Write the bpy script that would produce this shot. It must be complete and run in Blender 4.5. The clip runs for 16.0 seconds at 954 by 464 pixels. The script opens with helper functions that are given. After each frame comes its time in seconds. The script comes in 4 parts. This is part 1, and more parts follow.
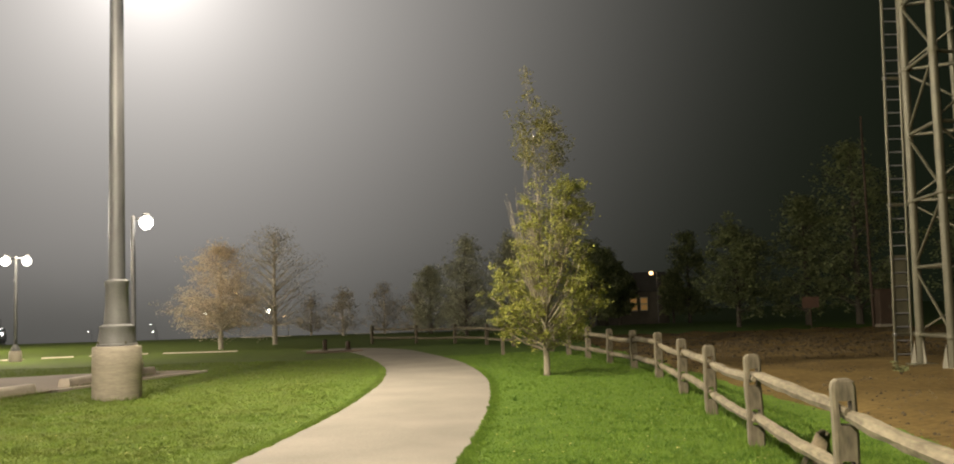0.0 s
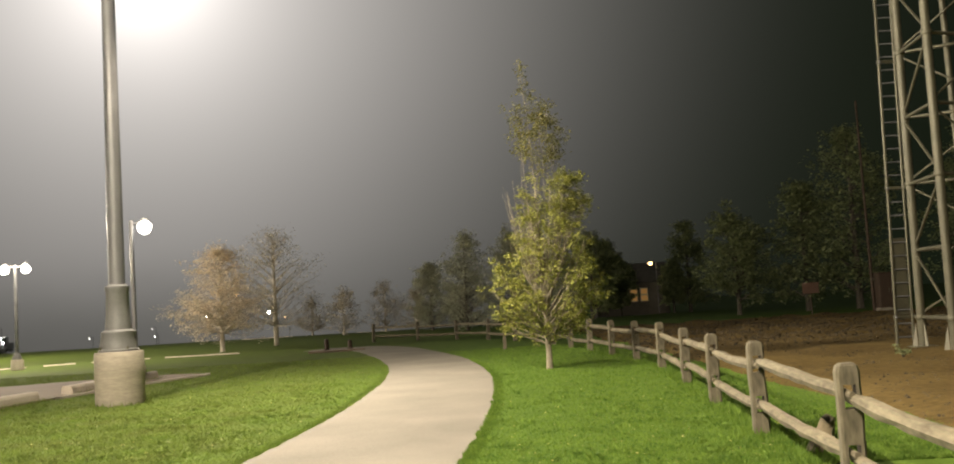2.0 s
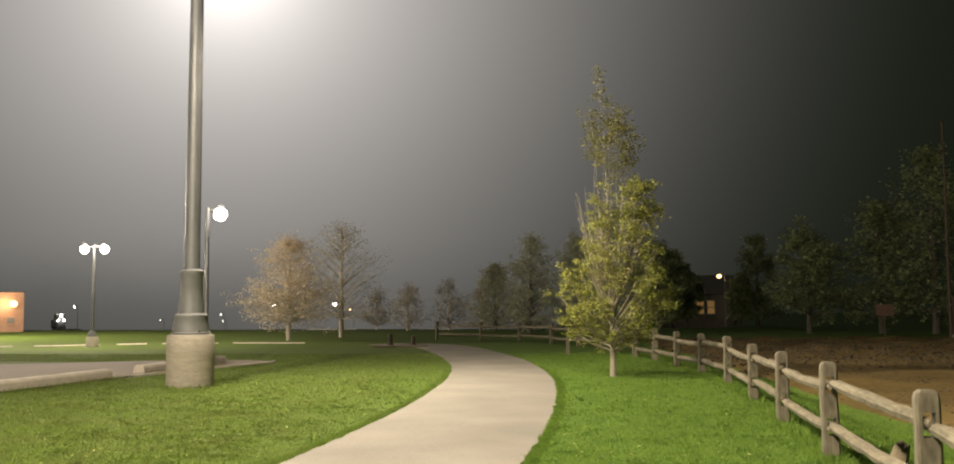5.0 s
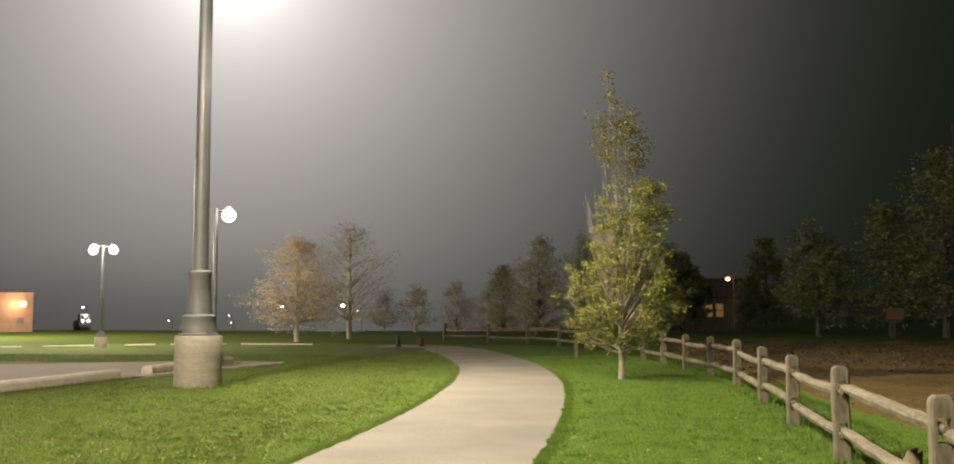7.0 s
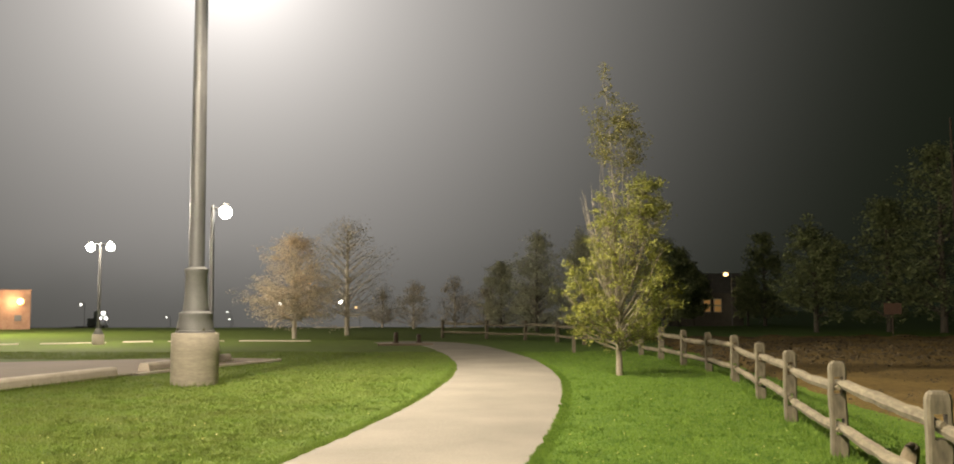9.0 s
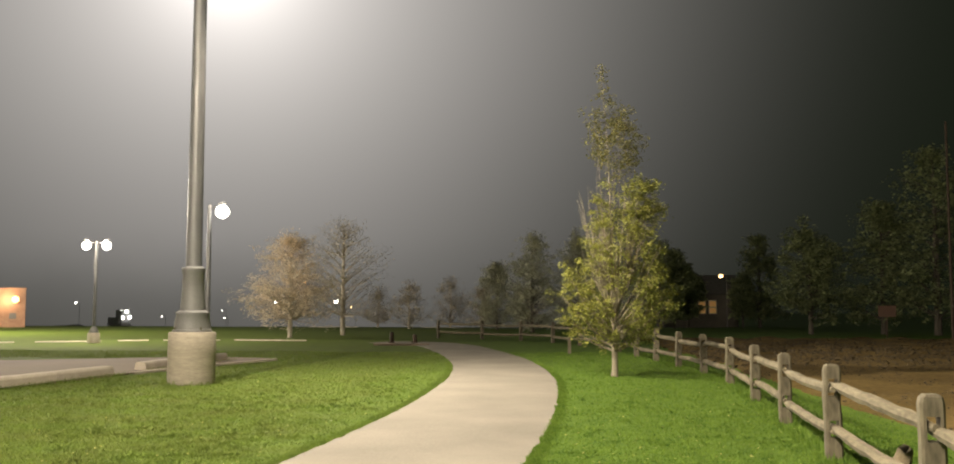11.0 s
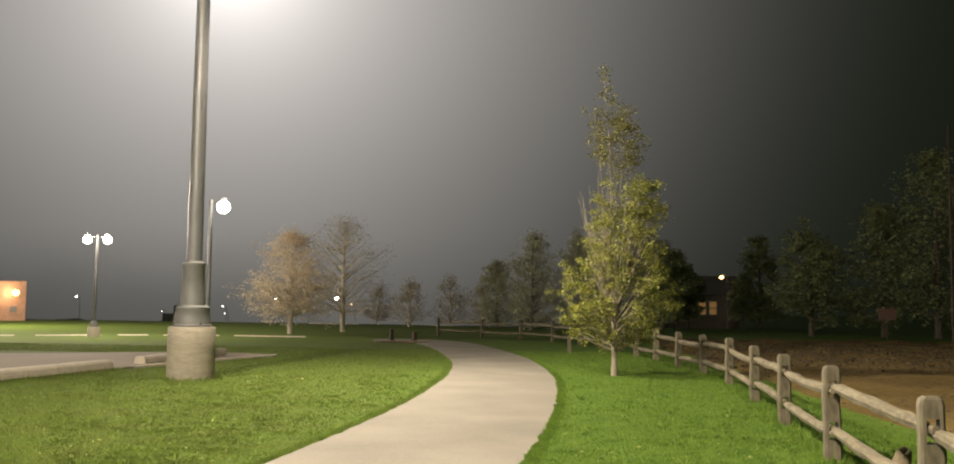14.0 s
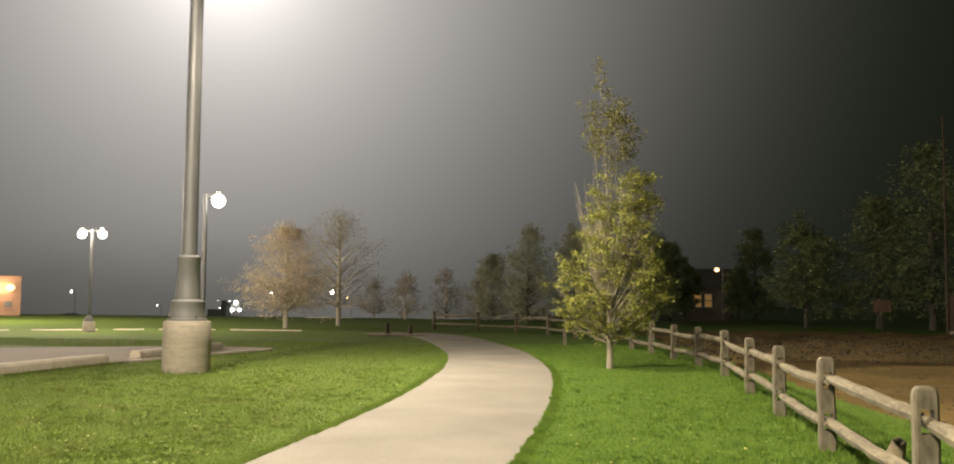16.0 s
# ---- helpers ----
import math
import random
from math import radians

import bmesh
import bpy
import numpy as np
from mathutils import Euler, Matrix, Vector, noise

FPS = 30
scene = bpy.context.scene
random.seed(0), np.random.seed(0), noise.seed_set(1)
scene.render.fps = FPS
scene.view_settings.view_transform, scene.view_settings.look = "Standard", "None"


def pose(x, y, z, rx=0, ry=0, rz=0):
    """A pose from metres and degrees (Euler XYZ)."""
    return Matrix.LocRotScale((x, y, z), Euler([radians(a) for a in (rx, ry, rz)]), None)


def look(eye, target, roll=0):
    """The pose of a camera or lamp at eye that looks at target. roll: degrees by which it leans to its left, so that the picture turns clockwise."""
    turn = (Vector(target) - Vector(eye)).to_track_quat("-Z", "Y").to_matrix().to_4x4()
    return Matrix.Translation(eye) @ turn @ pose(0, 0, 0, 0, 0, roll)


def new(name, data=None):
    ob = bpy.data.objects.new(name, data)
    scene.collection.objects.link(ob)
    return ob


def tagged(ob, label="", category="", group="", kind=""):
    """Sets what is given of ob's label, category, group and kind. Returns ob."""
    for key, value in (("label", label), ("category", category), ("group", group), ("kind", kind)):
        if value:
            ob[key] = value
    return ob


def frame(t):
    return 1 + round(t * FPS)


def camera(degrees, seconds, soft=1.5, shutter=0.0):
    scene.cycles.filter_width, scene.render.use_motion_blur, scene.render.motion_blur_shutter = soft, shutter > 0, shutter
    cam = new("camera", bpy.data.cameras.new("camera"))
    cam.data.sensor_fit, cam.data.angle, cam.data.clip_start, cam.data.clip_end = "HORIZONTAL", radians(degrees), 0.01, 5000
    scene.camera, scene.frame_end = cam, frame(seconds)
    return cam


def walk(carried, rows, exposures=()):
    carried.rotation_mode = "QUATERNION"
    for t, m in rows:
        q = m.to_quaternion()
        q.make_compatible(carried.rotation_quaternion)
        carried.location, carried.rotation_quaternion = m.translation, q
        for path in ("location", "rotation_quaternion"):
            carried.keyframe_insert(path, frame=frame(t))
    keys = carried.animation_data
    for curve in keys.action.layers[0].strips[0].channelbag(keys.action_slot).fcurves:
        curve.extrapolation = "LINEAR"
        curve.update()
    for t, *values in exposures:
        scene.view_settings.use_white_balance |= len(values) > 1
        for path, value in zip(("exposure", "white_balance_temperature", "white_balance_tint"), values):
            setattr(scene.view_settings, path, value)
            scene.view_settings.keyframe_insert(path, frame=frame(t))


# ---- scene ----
cam = camera(52.23, 16.0, soft=1.9)
# seconds, eye x y z, yaw, pitch, roll: somebody stands on the grass and turns a little
ROWS = [
    (0, 0.000, -0.000, 1.500, -0.000, 4.683, 1.800),
    (0.5, 0.013, 0.008, 1.499, 0.143, 4.614, 2.346),
    (1, 0.000, 0.004, 1.498, 0.013, 4.542, 2.769),
    (1.5, -0.003, -0.002, 1.500, 0.153, 4.411, 3.256),
    (2, -0.012, 0.006, 1.495, 0.027, 4.415, 3.438),
    (2.5, 0.002, 0.038, 1.499, 0.123, 4.526, 3.145),
    (3, -0.046, -0.008, 1.497, 0.431, 4.644, 1.872),
    (3.5, -0.056, 0.003, 1.503, 0.068, 4.536, 1.319),
    (4, -0.059, -0.009, 1.503, 1.187, 4.634, 0.765),
    (4.5, -0.070, 0.007, 1.503, 3.092, 4.649, 0.318),
    (5, -0.076, -0.002, 1.502, 3.721, 4.629, 0.245),
    (7.5, -0.090, 0.075, 1.504, 4.214, 4.759, 0.003),
    (8, -0.088, 0.083, 1.507, 4.202, 4.706, 0.060),
    (8.5, -0.082, 0.079, 1.510, 4.118, 4.622, 0.146),
    (9, -0.066, 0.097, 1.511, 4.083, 4.509, 0.185),
    (11.5, -0.091, 0.016, 1.521, 3.752, 4.544, -0.193),
    (12, -0.090, 0.037, 1.510, 3.849, 4.655, -0.408),
    (12.5, -0.087, 0.034, 1.507, 3.848, 4.632, -0.652),
    (13, -0.084, 0.040, 1.502, 3.861, 4.624, -0.741),
    (13.5, -0.085, 0.041, 1.512, 3.762, 4.492, -0.775),
    (14, -0.085, 0.042, 1.509, 3.814, 4.438, -0.755),
    (14.5, -0.085, 0.035, 1.505, 3.745, 4.320, -0.691),
    (15, -0.080, 0.040, 1.501, 3.658, 4.283, -0.683),
    (15.5, -0.069, 0.056, 1.502, 3.677, 4.085, -0.606),
    (16, -0.079, 0.050, 1.502, 3.569, 4.055, -0.558),
]
EXPOSURES = [(0, 0.27), (0.5, 0.33), (1.0, 0.41), (1.5, 0.44), (2.5, 0.43), (3.5, 0.42), (4.0, 0.34), (5.0, 0.30), (7.5, 0.31), (8.5, 0.30), (9.0, 0.41), (11.5, 0.34), (12.5, 0.32), (13.5, 0.31), (14.0, 0.28), (15.0, 0.41), (15.5, 0.46), (16.0, 0.41)]
walk(cam, [(t, pose(x, y, z, 90 + pitch, roll, yaw)) for t, x, y, z, yaw, pitch, roll in ROWS], EXPOSURES)

# ---- world, lamps, exposure ----
LAMP_HEAD = (-6.50, 19.40, 9.00)      # the tall lot lamp in view
LAMP_BESIDE = (-8.0, 2.0, 13.0)       # a higher one beside the spectator
LAMP_BEHIND = (-4.6, -3.8, 9.00)       # one at the spectator's back
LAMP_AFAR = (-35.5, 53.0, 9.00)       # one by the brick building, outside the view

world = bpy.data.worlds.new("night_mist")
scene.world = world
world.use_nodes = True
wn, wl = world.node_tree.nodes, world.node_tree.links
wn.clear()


GLOW = (0.77, -4.40)                    # lamplit mist painted as a glow round the tall lamp: peak and fall with the angle
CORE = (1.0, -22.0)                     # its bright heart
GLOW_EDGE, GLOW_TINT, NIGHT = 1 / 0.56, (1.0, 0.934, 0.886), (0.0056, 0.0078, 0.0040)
WOODS_TOP, WOODS_DIM = 0.080, (0.66, 0.86)   # low glow painted dimmer for far woods, up to about five degrees, more so beyond the lot


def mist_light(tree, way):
    """The colour of the misty night in the direction way: a glow painted round the tall lamp, falling off to black."""
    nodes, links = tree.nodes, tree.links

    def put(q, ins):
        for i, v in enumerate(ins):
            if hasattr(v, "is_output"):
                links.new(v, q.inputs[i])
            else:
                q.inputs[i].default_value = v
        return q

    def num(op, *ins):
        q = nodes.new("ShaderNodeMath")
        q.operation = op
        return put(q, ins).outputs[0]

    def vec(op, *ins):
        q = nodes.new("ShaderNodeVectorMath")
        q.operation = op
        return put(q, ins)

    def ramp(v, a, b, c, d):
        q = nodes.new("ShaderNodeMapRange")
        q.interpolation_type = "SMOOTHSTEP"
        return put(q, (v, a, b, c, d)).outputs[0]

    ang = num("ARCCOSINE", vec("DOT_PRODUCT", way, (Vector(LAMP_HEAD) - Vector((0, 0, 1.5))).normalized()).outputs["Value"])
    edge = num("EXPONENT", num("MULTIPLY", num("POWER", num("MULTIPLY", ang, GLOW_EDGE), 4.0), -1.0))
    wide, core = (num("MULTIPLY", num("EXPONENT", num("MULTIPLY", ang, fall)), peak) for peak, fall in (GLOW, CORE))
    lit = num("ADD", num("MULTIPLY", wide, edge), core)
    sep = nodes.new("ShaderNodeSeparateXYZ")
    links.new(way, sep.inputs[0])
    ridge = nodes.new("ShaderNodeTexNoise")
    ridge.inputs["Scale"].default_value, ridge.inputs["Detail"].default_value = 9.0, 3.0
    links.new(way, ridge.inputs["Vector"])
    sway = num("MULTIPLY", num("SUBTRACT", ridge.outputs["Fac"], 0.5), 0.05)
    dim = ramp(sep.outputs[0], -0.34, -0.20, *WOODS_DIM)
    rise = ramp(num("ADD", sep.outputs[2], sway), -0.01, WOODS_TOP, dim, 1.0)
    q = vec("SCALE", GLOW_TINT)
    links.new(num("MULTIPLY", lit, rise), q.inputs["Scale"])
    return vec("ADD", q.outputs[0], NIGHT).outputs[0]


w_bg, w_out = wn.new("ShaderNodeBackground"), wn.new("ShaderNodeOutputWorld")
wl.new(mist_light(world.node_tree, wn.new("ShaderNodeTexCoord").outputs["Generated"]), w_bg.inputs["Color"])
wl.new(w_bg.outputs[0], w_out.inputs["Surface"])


def point_lamp(name, place, watts, colour, size):
    data = bpy.data.lights.new(name, "POINT")
    data.energy, data.color, data.shadow_soft_size = watts, colour, size
    ob = new(name, data)
    ob.location = place
    return ob


COOL = (1.0, 0.865, 0.665)
SODIUM = (1.0, 0.66, 0.34)


def hooded_lamp(name, place, target, watts, colour, size, cone, blend):
    """A lamp whose tilted hood throws its light in a wide cone towards target."""
    data = bpy.data.lights.new(name, "SPOT")
    data.energy, data.color, data.shadow_soft_size = watts, colour, size
    data.spot_size, data.spot_blend = radians(cone), blend
    ob = new(name, data)
    ob.matrix_world = look(place, target)
    return ob


hooded_lamp("lot_light_near", (LAMP_HEAD[0], LAMP_HEAD[1], LAMP_HEAD[2] - 0.42), (6.5, 18.0, 0.0), 10300, COOL, 0.2, 160, 0.85)
point_lamp("lot_light_beside", (LAMP_BESIDE[0], LAMP_BESIDE[1], LAMP_BESIDE[2] - 0.45), 24500, COOL, 0.6)
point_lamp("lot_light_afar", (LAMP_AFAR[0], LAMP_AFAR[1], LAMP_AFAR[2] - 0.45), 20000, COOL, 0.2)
point_lamp("path_light_behind", (LAMP_BEHIND[0], LAMP_BEHIND[1], LAMP_BEHIND[2] - 0.45), 3000, COOL, 0.2)
point_lamp("lot_light_single", (-9.10, 27.0, 5.3), 330, COOL, 0.15)
point_lamp("lot_light_twin", (-19.6, 41.5, 5.5), 3000, COOL, 0.25)
point_lamp("wall_light_glow", (-41.9, 73.9, 2.2), 105, SODIUM, 0.15)
point_lamp("street_light_glow", (16.1, 89.6, 4.2), 7, SODIUM, 0.15)


# ---- materials ----
def mat(name, dark, light, rough=0.8, scale=8.0, fine=60.0, bump=0.3, metal=0.0, stretch=(1, 1, 1), spread=0.0, thin=0.0, spec=0.5, dry_mist=None):
    """A surface between two colours: broad stains, fine grain, relief; spread: change from piece to piece; last colour:
    patches of dry grass and painted mist veil, most of it west of the path.
    """
    m = bpy.data.materials.new(name)
    m.use_nodes = True
    n, l = m.node_tree.nodes, m.node_tree.links
    bsdf = n["Principled BSDF"]
    bsdf.inputs["Roughness"].default_value, bsdf.inputs["Metallic"].default_value = rough, metal
    co = n.new("ShaderNodeTexCoord")
    mp = n.new("ShaderNodeMapping")
    mp.inputs["Scale"].default_value = stretch
    l.new(co.outputs["Object"], mp.inputs["Vector"])
    a, b = n.new("ShaderNodeTexNoise"), n.new("ShaderNodeTexNoise")
    for t, s, d in ((a, scale, 3), (b, fine, 2)):
        t.inputs["Scale"].default_value, t.inputs["Detail"].default_value = s, d
        l.new(mp.outputs[0], t.inputs["Vector"])
    mix = n.new("ShaderNodeMath")
    mix.operation = "MULTIPLY_ADD"
    l.new(b.outputs["Fac"], mix.inputs[0])
    mix.inputs[1].default_value = 0.5
    half = n.new("ShaderNodeMath")
    half.operation = "MULTIPLY"
    l.new(a.outputs["Fac"], half.inputs[0])
    half.inputs[1].default_value = 0.5
    l.new(half.outputs[0], mix.inputs[2])
    fac = mix.outputs[0]
    if spread:
        geo = n.new("ShaderNodeNewGeometry")
        add = n.new("ShaderNodeMath")
        add.operation = "MULTIPLY_ADD"
        l.new(geo.outputs["Random Per Island"], add.inputs[0])
        add.inputs[1].default_value = spread
        l.new(fac, add.inputs[2])
        sub = n.new("ShaderNodeMath")
        sub.operation = "SUBTRACT"
        l.new(add.outputs[0], sub.inputs[0])
        sub.inputs[1].default_value = spread / 2
        fac = sub.outputs[0]
    ramp = n.new("ShaderNodeValToRGB")
    ramp.color_ramp.elements[0].position, ramp.color_ramp.elements[1].position = 0.3, 0.7
    ramp.color_ramp.elements[0].color, ramp.color_ramp.elements[1].color = (*dark, 1), (*light, 1)
    l.new(fac, ramp.inputs["Fac"])
    colour = ramp.outputs["Color"]
    if dry_mist:
        sep, patch, west, amount, mixed = n.new("ShaderNodeSeparateXYZ"), n.new("ShaderNodeTexNoise"), n.new("ShaderNodeMapRange"), n.new("ShaderNodeMath"), n.new("ShaderNodeMixRGB")
        l.new(co.outputs["Object"], sep.inputs[0])
        l.new(co.outputs["Object"], patch.inputs["Vector"])
        patch.inputs["Scale"].default_value, patch.inputs["Detail"].default_value = 1.1, 4.0
        for i, v in ((1, 0.0), (2, -4.0), (3, 0.04), (4, 0.68)):
            west.inputs[i].default_value = v
        l.new(sep.outputs[0], west.inputs[0])
        amount.operation, amount.use_clamp = "MULTIPLY", True
        l.new(west.outputs[0], amount.inputs[0])
        l.new(patch.outputs["Fac"], amount.inputs[1])
        l.new(amount.outputs[0], mixed.inputs["Fac"])
        l.new(colour, mixed.inputs["Color1"])
        mixed.inputs["Color2"].default_value = (*dry_mist, 1)
        colour = mixed.outputs["Color"]
    l.new(colour, bsdf.inputs["Base Color"])
    bsdf.inputs["Specular IOR Level"].default_value = spec
    if thin:
        tl, mx = n.new("ShaderNodeBsdfTranslucent"), n.new("ShaderNodeMixShader")
        l.new(colour, tl.inputs["Color"])
        mx.inputs["Fac"].default_value = thin
        l.new(bsdf.outputs[0], mx.inputs[1])
        l.new(tl.outputs[0], mx.inputs[2])
        l.new(mx.outputs[0], n["Material Output"].inputs["Surface"])
    if bump:
        bp = n.new("ShaderNodeBump")
        bp.inputs["Strength"].default_value, bp.inputs["Distance"].default_value = bump, 0.01
        l.new(mix.outputs[0], bp.inputs["Height"])
        l.new(bp.outputs[0], bsdf.inputs["Normal"])
    return m


def glow(name, colour, strength):
    m = bpy.data.materials.new(name)
    m.use_nodes = True
    b = m.node_tree.nodes["Principled BSDF"]
    b.inputs["Base Color"].default_value = (*colour, 1)
    b.inputs["Emission Color"].default_value = (*colour, 1)
    b.inputs["Emission Strength"].default_value = strength
    return m


# The straw tint is part dry grass, part mist veil put into colour.
GRASS = mat("lawn", (0.040, 0.080, 0.009), (0.106, 0.170, 0.024), 0.95, 1.8, 25, 0.5, spec=0.1, dry_mist=(0.088, 0.080, 0.026))
BLADE = mat("grass_blade", (0.044, 0.096, 0.010), (0.160, 0.246, 0.036), 0.7, 2.6, 9, 0.0, spread=0.28, thin=0.3, spec=0.2, dry_mist=(0.135, 0.120, 0.042))
PATH = mat("worn_pale_asphalt", (0.136, 0.123, 0.102), (0.228, 0.208, 0.176), 0.9, 0.7, 45, 0.5, spec=0.2)
LOT = mat("lot_asphalt", (0.125, 0.094, 0.066), (0.195, 0.149, 0.110), 0.9, 0.4, 40, 0.4)
DIRT = mat("dry_brown_dirt", (0.050, 0.033, 0.010), (0.156, 0.109, 0.039), 0.95, 0.55, 9, 0.9, spec=0.1)
LITTER = mat("leaf_litter", (0.018, 0.012, 0.005), (0.082, 0.058, 0.024), 0.9, 3, 30, 0.6, spread=0.6)
CONCRETE = mat("cast_concrete", (0.175, 0.150, 0.116), (0.30, 0.265, 0.21), 0.85, 3.0, 14, 0.4, stretch=(0.7, 0.7, 4))
KERB = mat("kerb_concrete", (0.32, 0.275, 0.22), (0.52, 0.46, 0.38), 0.85, 3, 40, 0.3)
WOOD = mat("weathered_split_wood", (0.050, 0.041, 0.026), (0.155, 0.133, 0.088), 0.85, 5, 38, 0.7, stretch=(1, 1, 0.25))
RAILWOOD = mat("weathered_rail_wood", (0.046, 0.035, 0.020), (0.192, 0.165, 0.107), 0.85, 7, 34, 0.7, stretch=(1, 0.2, 1))
POLE = mat("grey_painted_steel", (0.10, 0.10, 0.105), (0.16, 0.16, 0.165), 0.45, 2, 60, 0.05, metal=0.2)
DARKBARK = mat("dark_bark", (0.04, 0.034, 0.026), (0.10, 0.085, 0.065), 0.9, 9, 60, 0.5)
DARKSTEEL = mat("dark_painted_steel", (0.085, 0.084, 0.083), (0.145, 0.144, 0.142), 0.5, 3, 50, 0.1)
GALV = mat("galvanised_steel", (0.044, 0.041, 0.026), (0.098, 0.092, 0.058), 0.5, 3, 50, 0.15, metal=0.25)
PALESTEEL = mat("pale_zinc_plate", (0.14, 0.13, 0.10), (0.25, 0.235, 0.185), 0.6, 3, 50, 0.15)
RUST = mat("rusted_steel", (0.026, 0.016, 0.010), (0.066, 0.040, 0.024), 0.8, 3, 40, 0.3)
BOARD = mat("red_brown_board", (0.065, 0.034, 0.021), (0.105, 0.055, 0.035), 0.7, 3, 40, 0.1)
# Bark lightened so the far trees look veiled by mist.
HAZEBARK = mat("mist_paled_bark", (0.22, 0.19, 0.15), (0.46, 0.41, 0.33), 0.9, 9, 60, 0.5, stretch=(1, 1, 0.3))
BARK = mat("grey_bark", (0.11, 0.094, 0.066), (0.27, 0.235, 0.175), 0.9, 9, 60, 0.6, stretch=(1, 1, 0.3))
LEAF = mat("pear_leaf", (0.155, 0.168, 0.032), (0.385, 0.390, 0.098), 0.5, 2.2, 9, 0.0, spread=0.5, thin=0.4, spec=0.45)
LEAF_TOP = mat("thinning_leaf", (0.10, 0.10, 0.025), (0.24, 0.22, 0.06), 0.6, 3, 9, 0.0, spread=0.6, thin=0.35)
# Autumn and grey leaves paled beyond their own colour for mist's veil.
LEAF_RUST_HAZED = mat("mist_paled_autumn_leaf", (0.52, 0.41, 0.28), (0.82, 0.71, 0.54), 0.7, 1.5, 8, 0.0, spread=0.6, thin=0.3)
LEAF_GREY_HAZED = mat("mist_paled_dull_leaf", (0.28, 0.24, 0.16), (0.58, 0.51, 0.38), 0.7, 1.5, 8, 0.0, spread=0.6, thin=0.3)
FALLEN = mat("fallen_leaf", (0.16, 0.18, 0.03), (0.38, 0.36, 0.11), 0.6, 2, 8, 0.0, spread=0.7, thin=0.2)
# Green leaf washed pale to carry the mist over trees beyond the path.
LEAF_GREEN_HAZED = mat("mist_paled_green_leaf", (0.36, 0.365, 0.25), (0.62, 0.62, 0.46), 0.8, 1.5, 8, 0.0, spread=0.6, thin=0.3, spec=0.2)
# Lightened past leaf colour for mist over the wood; the weed shares it.
LEAF_LIFTED = mat("mist_lifted_foliage", (0.118, 0.142, 0.060), (0.255, 0.288, 0.130), 0.7, 1.2, 8, 0.0, spread=0.6)
ROCK = mat("dark_field_stone", (0.080, 0.062, 0.036), (0.17, 0.135, 0.082), 0.9, 4, 35, 0.8)
BRICK = mat("red_brown_brick", (0.24, 0.13, 0.085), (0.38, 0.235, 0.16), 0.85, 2, 14, 0.4)
BALLAST = mat("track_ballast", (0.06, 0.055, 0.05), (0.16, 0.15, 0.13), 0.95, 3, 12, 0.8)
# Loco body coloured pale grey so it fades towards the mist.
LOCO = mat("mist_grey_loco_paint", (0.40, 0.41, 0.42), (0.52, 0.53, 0.54), 0.4, 1, 20, 0.05)
# House walls coloured dark so they sink into the night.
SIDING = mat("night_dimmed_siding", (0.045, 0.040, 0.032), (0.085, 0.075, 0.06), 0.8, 2, 20, 0.1)
ROOF = mat("roof_shingle", (0.04, 0.038, 0.035), (0.09, 0.085, 0.08), 0.9, 3, 20, 0.5)
BULB = glow("lamp_globe", (1.0, 0.95, 0.85), 9.0)
BULB_WARM = glow("sodium_bulb", (1.0, 0.62, 0.27), 3.2)
HEADLIGHT = glow("train_headlight", (1.0, 0.96, 0.88), 18.0)
WINDOW_GLOW = glow("lit_window", (1.0, 0.60, 0.22), 0.036)


